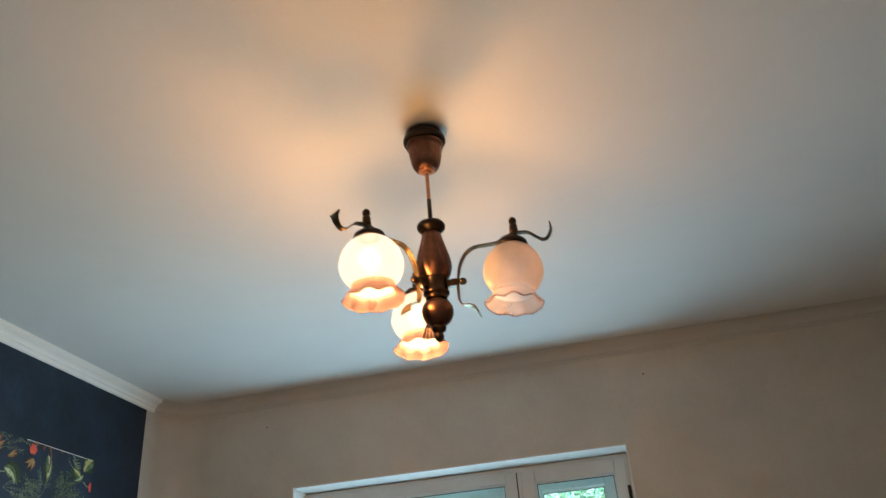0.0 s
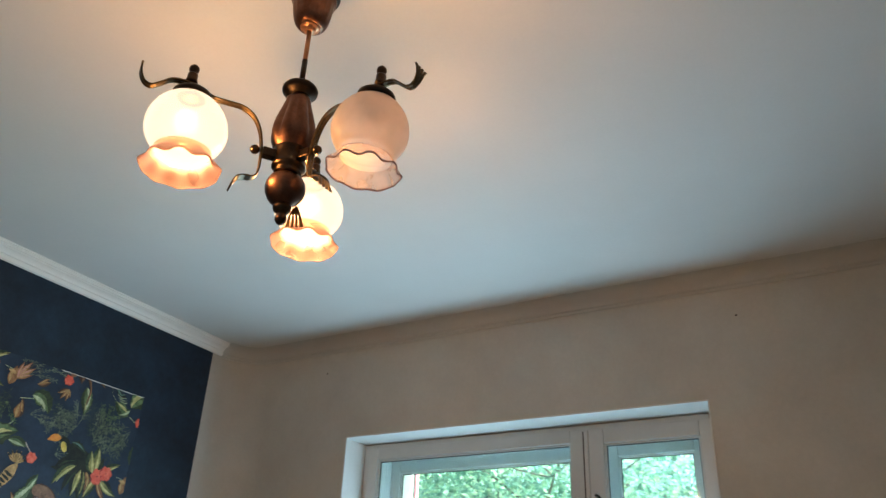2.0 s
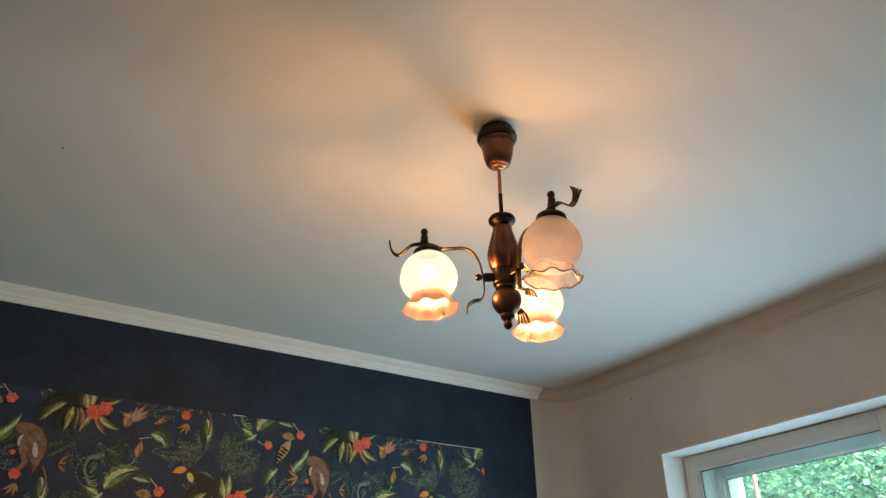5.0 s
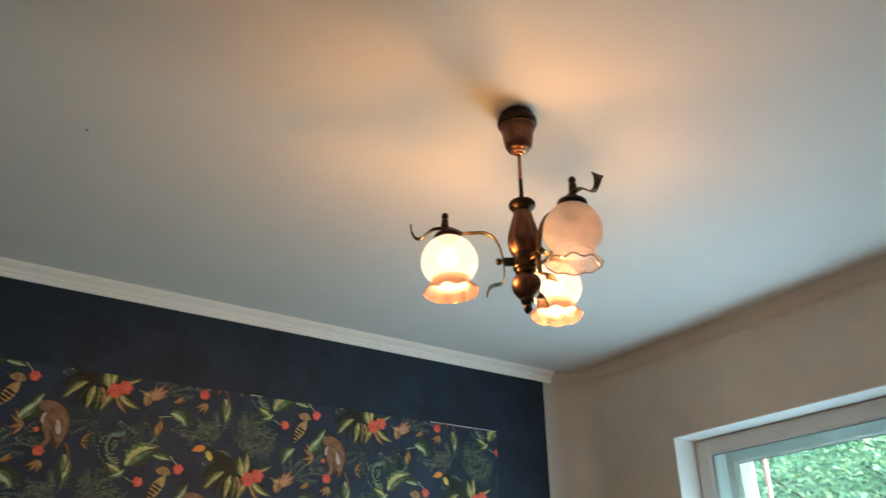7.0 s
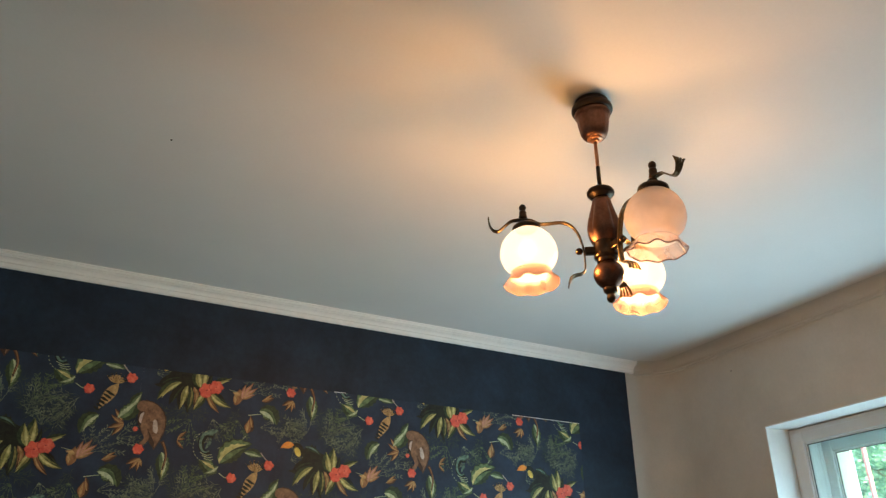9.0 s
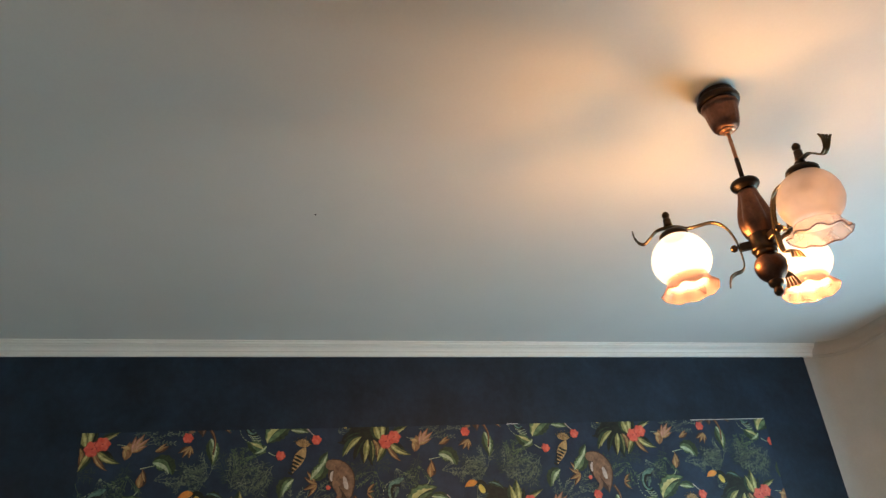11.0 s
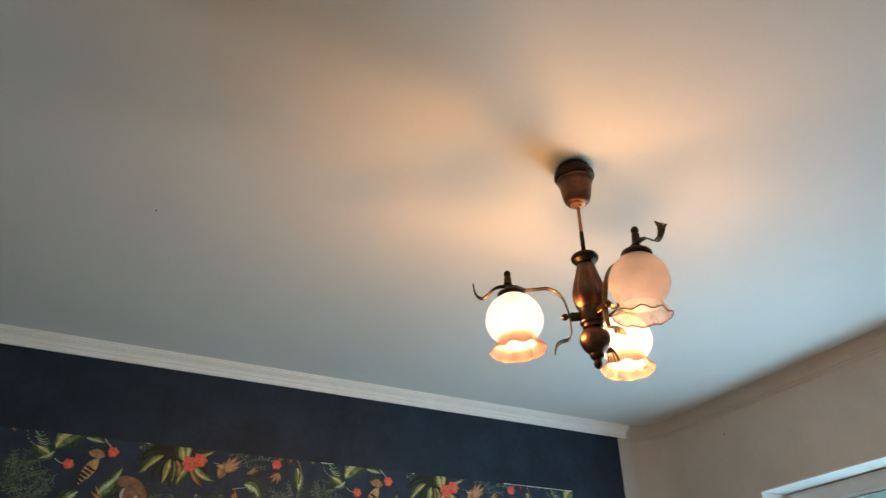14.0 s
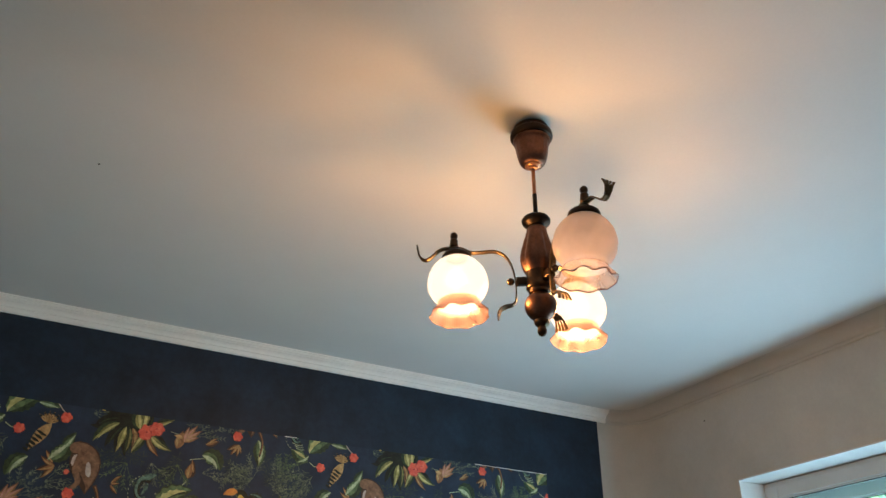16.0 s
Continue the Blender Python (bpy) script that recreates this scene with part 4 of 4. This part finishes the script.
LR = 0.1830
SHADE = [(p.x, p.y) for p in smooth_line([(0.0250, 2.3760, 0), (0.0310, 2.3735, 0), (0.0420, 2.3660, 0), (0.0520, 2.3560, 0), (0.0600, 2.3435, 0), (0.0650, 2.3300, 0), (0.0675, 2.3130, 0),
                                          (0.0660, 2.3010, 0), (0.0620, 2.2900, 0), (0.0560, 2.2800, 0), (0.0495, 2.2730, 0), (0.0468, 2.2680, 0), (0.0472, 2.2620, 0),
                                          (0.0498, 2.2555, 0), (0.0545, 2.2490, 0), (0.0595, 2.2425, 0), (0.0636, 2.2360, 0)], 4)]


def thick_lathe(outer, t, wave=None, steps=64):
    inner = [(max(0.001, r - t), z - 0.0002) for r, z in reversed(outer)]
    return lathe(outer + inner, steps, wave=wave or (lambda r, z, a: (r, z)))


for turn, lit, tip, watts in ((-123.6, True, 2.9, 2.95), (-2.4, False, 5.0, 0), (117.0, True, 2.6, 4.5)):
    spin = pose(0, 0, 0, 0, 0, turn)
    arm = part("arm", ribbon(ARM, 0.0135, 0.0026, (6, 7)), M_BRASS, lamp, "curved antique-brass ribbon arm with forked ends", False)
    arm.matrix_basis = spin
    bm = bmesh.new()
    bmesh.ops.create_uvsphere(bm, u_segments=20, v_segments=12, radius=0.0085, matrix=pose(0.0625, 0, 2.314))
    part("knob", bm, M_BRONZE, arm, "round bronze knob", True)
    bm = bmesh.new()
    box(bm, 0.026, 0.0500, -0.008, 0.008, 2.305, 2.322, 0.002)
    part("bracket", bm, M_BRONZE, arm, "dark bronze bracket")
    fin = lathe([(0.0, 2.447), (0.0045, 2.4455), (0.0080, 2.4415), (0.0090, 2.437), (0.0080, 2.432), (0.0058, 2.4285), (0.0080, 2.4270), (0.0092, 2.4240), (0.0086, 2.4200), (0.0100, 2.4120), (0.0105, 2.4080), (0.0, 2.4075)], 24)
    bmesh.ops.translate(fin, verts=fin.verts, vec=(0.1880, 0, 0))
    part("finial", fin, M_BRONZE, arm, "small turned bronze finial", True)
    cap = lathe([(0.0, 2.4035), (0.0100, 2.4035), (0.0120, 2.4000), (0.0135, 2.3945), (0.0200, 2.3915), (0.0280, 2.3885), (0.0325, 2.3845), (0.0340, 2.3790), (0.0335, 2.3740), (0.0300, 2.3722)], 40)
    bmesh.ops.transform(cap, verts=cap.verts, matrix=pose(LR, 0, 2.400, 0, tip, 0) @ pose(0, 0, -2.400))
    part("cap", cap, M_DARKCAP, arm, "blackened cap above the shade", True)

    if lit:
        bulb = new("bulb", bpy.data.lights.new("bulb", "POINT"))
        bulb.data.energy, bulb.data.color, bulb.data.shadow_soft_size = watts, (1.0, 0.51, 0.165), 0.024
        bulb.matrix_world = pose(AX, AY, 0) @ spin @ pose(LR - 0.009, 0, 2.298)
    if not lit:
        sock = lathe([(0.0, 2.3765), (0.0150, 2.3765), (0.0170, 2.3720), (0.0170, 2.3480), (0.0135, 2.3420), (0.0070, 2.3390), (0.0, 2.3380)], 24)
        bmesh.ops.transform(sock, verts=sock.verts, matrix=pose(LR, 0, 2.400, 0, tip, 0) @ pose(0, 0, -2.400))
        part("socket", sock, M_DARKCAP, arm, "dark lamp socket inside the unlit globe", True)
    # the shade keeps its own origin in the middle of the globe
    lean = pose(LR, 0, 2.400, 0, tip, 0) @ pose(0, 0, -2.400)
    place = spin @ lean @ pose(0, 0, 2.322)
    neck = 2.2670 if lit else 2.2620
    g = thick_lathe([q for q in SHADE if q[1] > neck], 0.0022)
    bmesh.ops.translate(g, verts=g.verts, vec=(0, 0, -2.322))
    globe = part("glass_shade", g, M_LIT if lit else M_UNLIT, lamp, "glowing frosted glass globe" if lit else "unlit peach frosted glass globe", True)
    globe.matrix_basis = place
    if not lit:
        globe.scale = (0.965, 0.965, 1.0)
    s = thick_lathe([q for q in SHADE if q[1] < neck + 0.0015], 0.0020, shade_wave, 96)
    bmesh.ops.translate(s, verts=s.verts, vec=(0, 0, -2.322))
    part("ruffle", s, M_RUFFLE_LIT if lit else M_RUFFLE_UNLIT, globe, "scalloped pink glass rim", True)
    bm = bmesh.new()
    rings = []
    for i in range(96):
        a = 2 * math.pi * i / 96
        r, z = shade_wave(0.0626, 2.2360, a)
        rings.append([bm.verts.new(((r + 0.0016 * math.cos(b)) * math.cos(a), (r + 0.0016 * math.cos(b)) * math.sin(a), z - 2.322 + 0.0016 * math.sin(b))) for b in [q * math.pi / 3 for q in range(6)]])
    for i in range(96):
        r0, r1 = rings[i], rings[(i + 1) % 96]
        for q in range(6):
            bm.faces.new((r0[q], r0[(q + 1) % 6], r1[(q + 1) % 6], r1[q]))
    part("rim", bm, M_RIM_LIT if lit else M_RIM, globe, "fire-polished glass edge", True)

# ---- outdoors ----
bm = bmesh.new()
bmesh.ops.create_grid(bm, x_segments=40, y_segments=40, size=400)
for v in bm.verts:
    v.co.z = -0.6 + 0.05 * noise.noise(v.co * 0.2)
tagged(finish("ground", bm, M_GRASS), "green lawn outside the house reaching the horizon", "ground", kind="structure")


def tree(x, y, height, spread, count, seed, label):
    rnd = random.Random(seed)
    ob = tagged(new("tree"), label, "tree", group="trees outside the window")
    ob.location = (x, y, -0.62)
    bm = bmesh.new()
    def limb(p, d, length, r, depth):
        rows, q = [], p.copy()
        steps = 6
        side = d.orthogonal().normalized()
        for i in range(steps + 1):
            up = d.cross(side).normalized()
            rr = r * (1 - 0.6 * i / steps)
            rows.append([bm.verts.new(q + (side * math.cos(a) + up * math.sin(a)) * rr) for a in [k * math.pi / 4 for k in range(8)]])
            q = q + d * length / steps
            d = (d + Vector((rnd.uniform(-1, 1), rnd.uniform(-1, 1), rnd.uniform(-0.3, 0.6))) * 0.12).normalized()
        for r0, r1 in zip(rows, rows[1:]):
            for k in range(8):
                bm.faces.new((r0[k], r0[(k + 1) % 8], r1[(k + 1) % 8], r1[k]))
        tips.append((q, depth))
        if depth < 3:
            for _ in range(4 if depth else 6):
                a = rnd.uniform(0, 2 * math.pi)
                e = (d * 0.35 + Vector((math.cos(a), math.sin(a), rnd.uniform(-0.15, 0.7)))).normalized()
                limb(q - d * length * rnd.uniform(0.0, 0.55), e, length * rnd.uniform(0.5, 0.72), r * 0.42, depth + 1)
    tips = []
    limb(Vector((0, 0, 0)), Vector((0, 0, 1)), height * 0.42, 0.10, 0)
    part("trunk", bm, M_BARK, ob, "grey-brown trunk and limbs", True)
    ends = [t for t, d in tips if d >= 2]
    verts, faces = [], []
    for _ in range(count):
        c = rnd.choice(ends) + Vector((rnd.gauss(0, spread), rnd.gauss(0, spread), rnd.gauss(0, spread * 0.8)))
        size = rnd.uniform(0.032, 0.066)
        e = Euler((rnd.uniform(-0.9, 0.9), rnd.uniform(-0.9, 0.9), rnd.uniform(0, 6.28)))
        base_ = len(verts)
        for u, v, w in ((0, -0.5, 0), (0.34, -0.1, 0.06), (0.26, 0.25, 0.05), (0, 0.55, -0.03), (-0.26, 0.25, 0.05), (-0.34, -0.1, 0.06)):
            q = Vector((u, v, w)) * size
            q.rotate(e)
            verts.append(c + q)
        faces += [(base_, base_ + 1, base_ + 2, base_ + 3), (base_, base_ + 3, base_ + 4, base_ + 5)]
    me = bpy.data.meshes.new("crown")
    me.from_pydata(verts, [], faces)
    me.materials.append(M_LEAF)
    crown = new("crown", me)
    crown.parent = ob
    crown["label"] = "loose crown of small light-green leaves"
    return ob


tree(-5.2, 9.0, 5.4, 0.42, 27000, 3, "leafy garden tree with light-green foliage")
tree(-2.4, 8.2, 5.0, 0.42, 27000, 8, "leafy garden tree with light-green foliage")
tree(0.0, 9.2, 5.6, 0.42, 26000, 12, "leafy garden tree with light-green foliage")
tree(-7.8, 11.5, 6.6, 0.5, 22000, 21, "taller leafy tree at the back of the garden")
tree(-3.4, 13.0, 7.5, 0.55, 22000, 34, "taller leafy tree at the back of the garden")

bm = bmesh.new()
bmesh.ops.create_cone(bm, cap_ends=True, segments=16, radius1=0.012, radius2=0.012, depth=4.2, matrix=pose(0, 0, 2.1))
post = tagged(finish("garden_post", bm, M_RED, smooth=True), "thin faded red metal post standing outside", "post")
post.location = (-1.69, 4.50, -0.6)

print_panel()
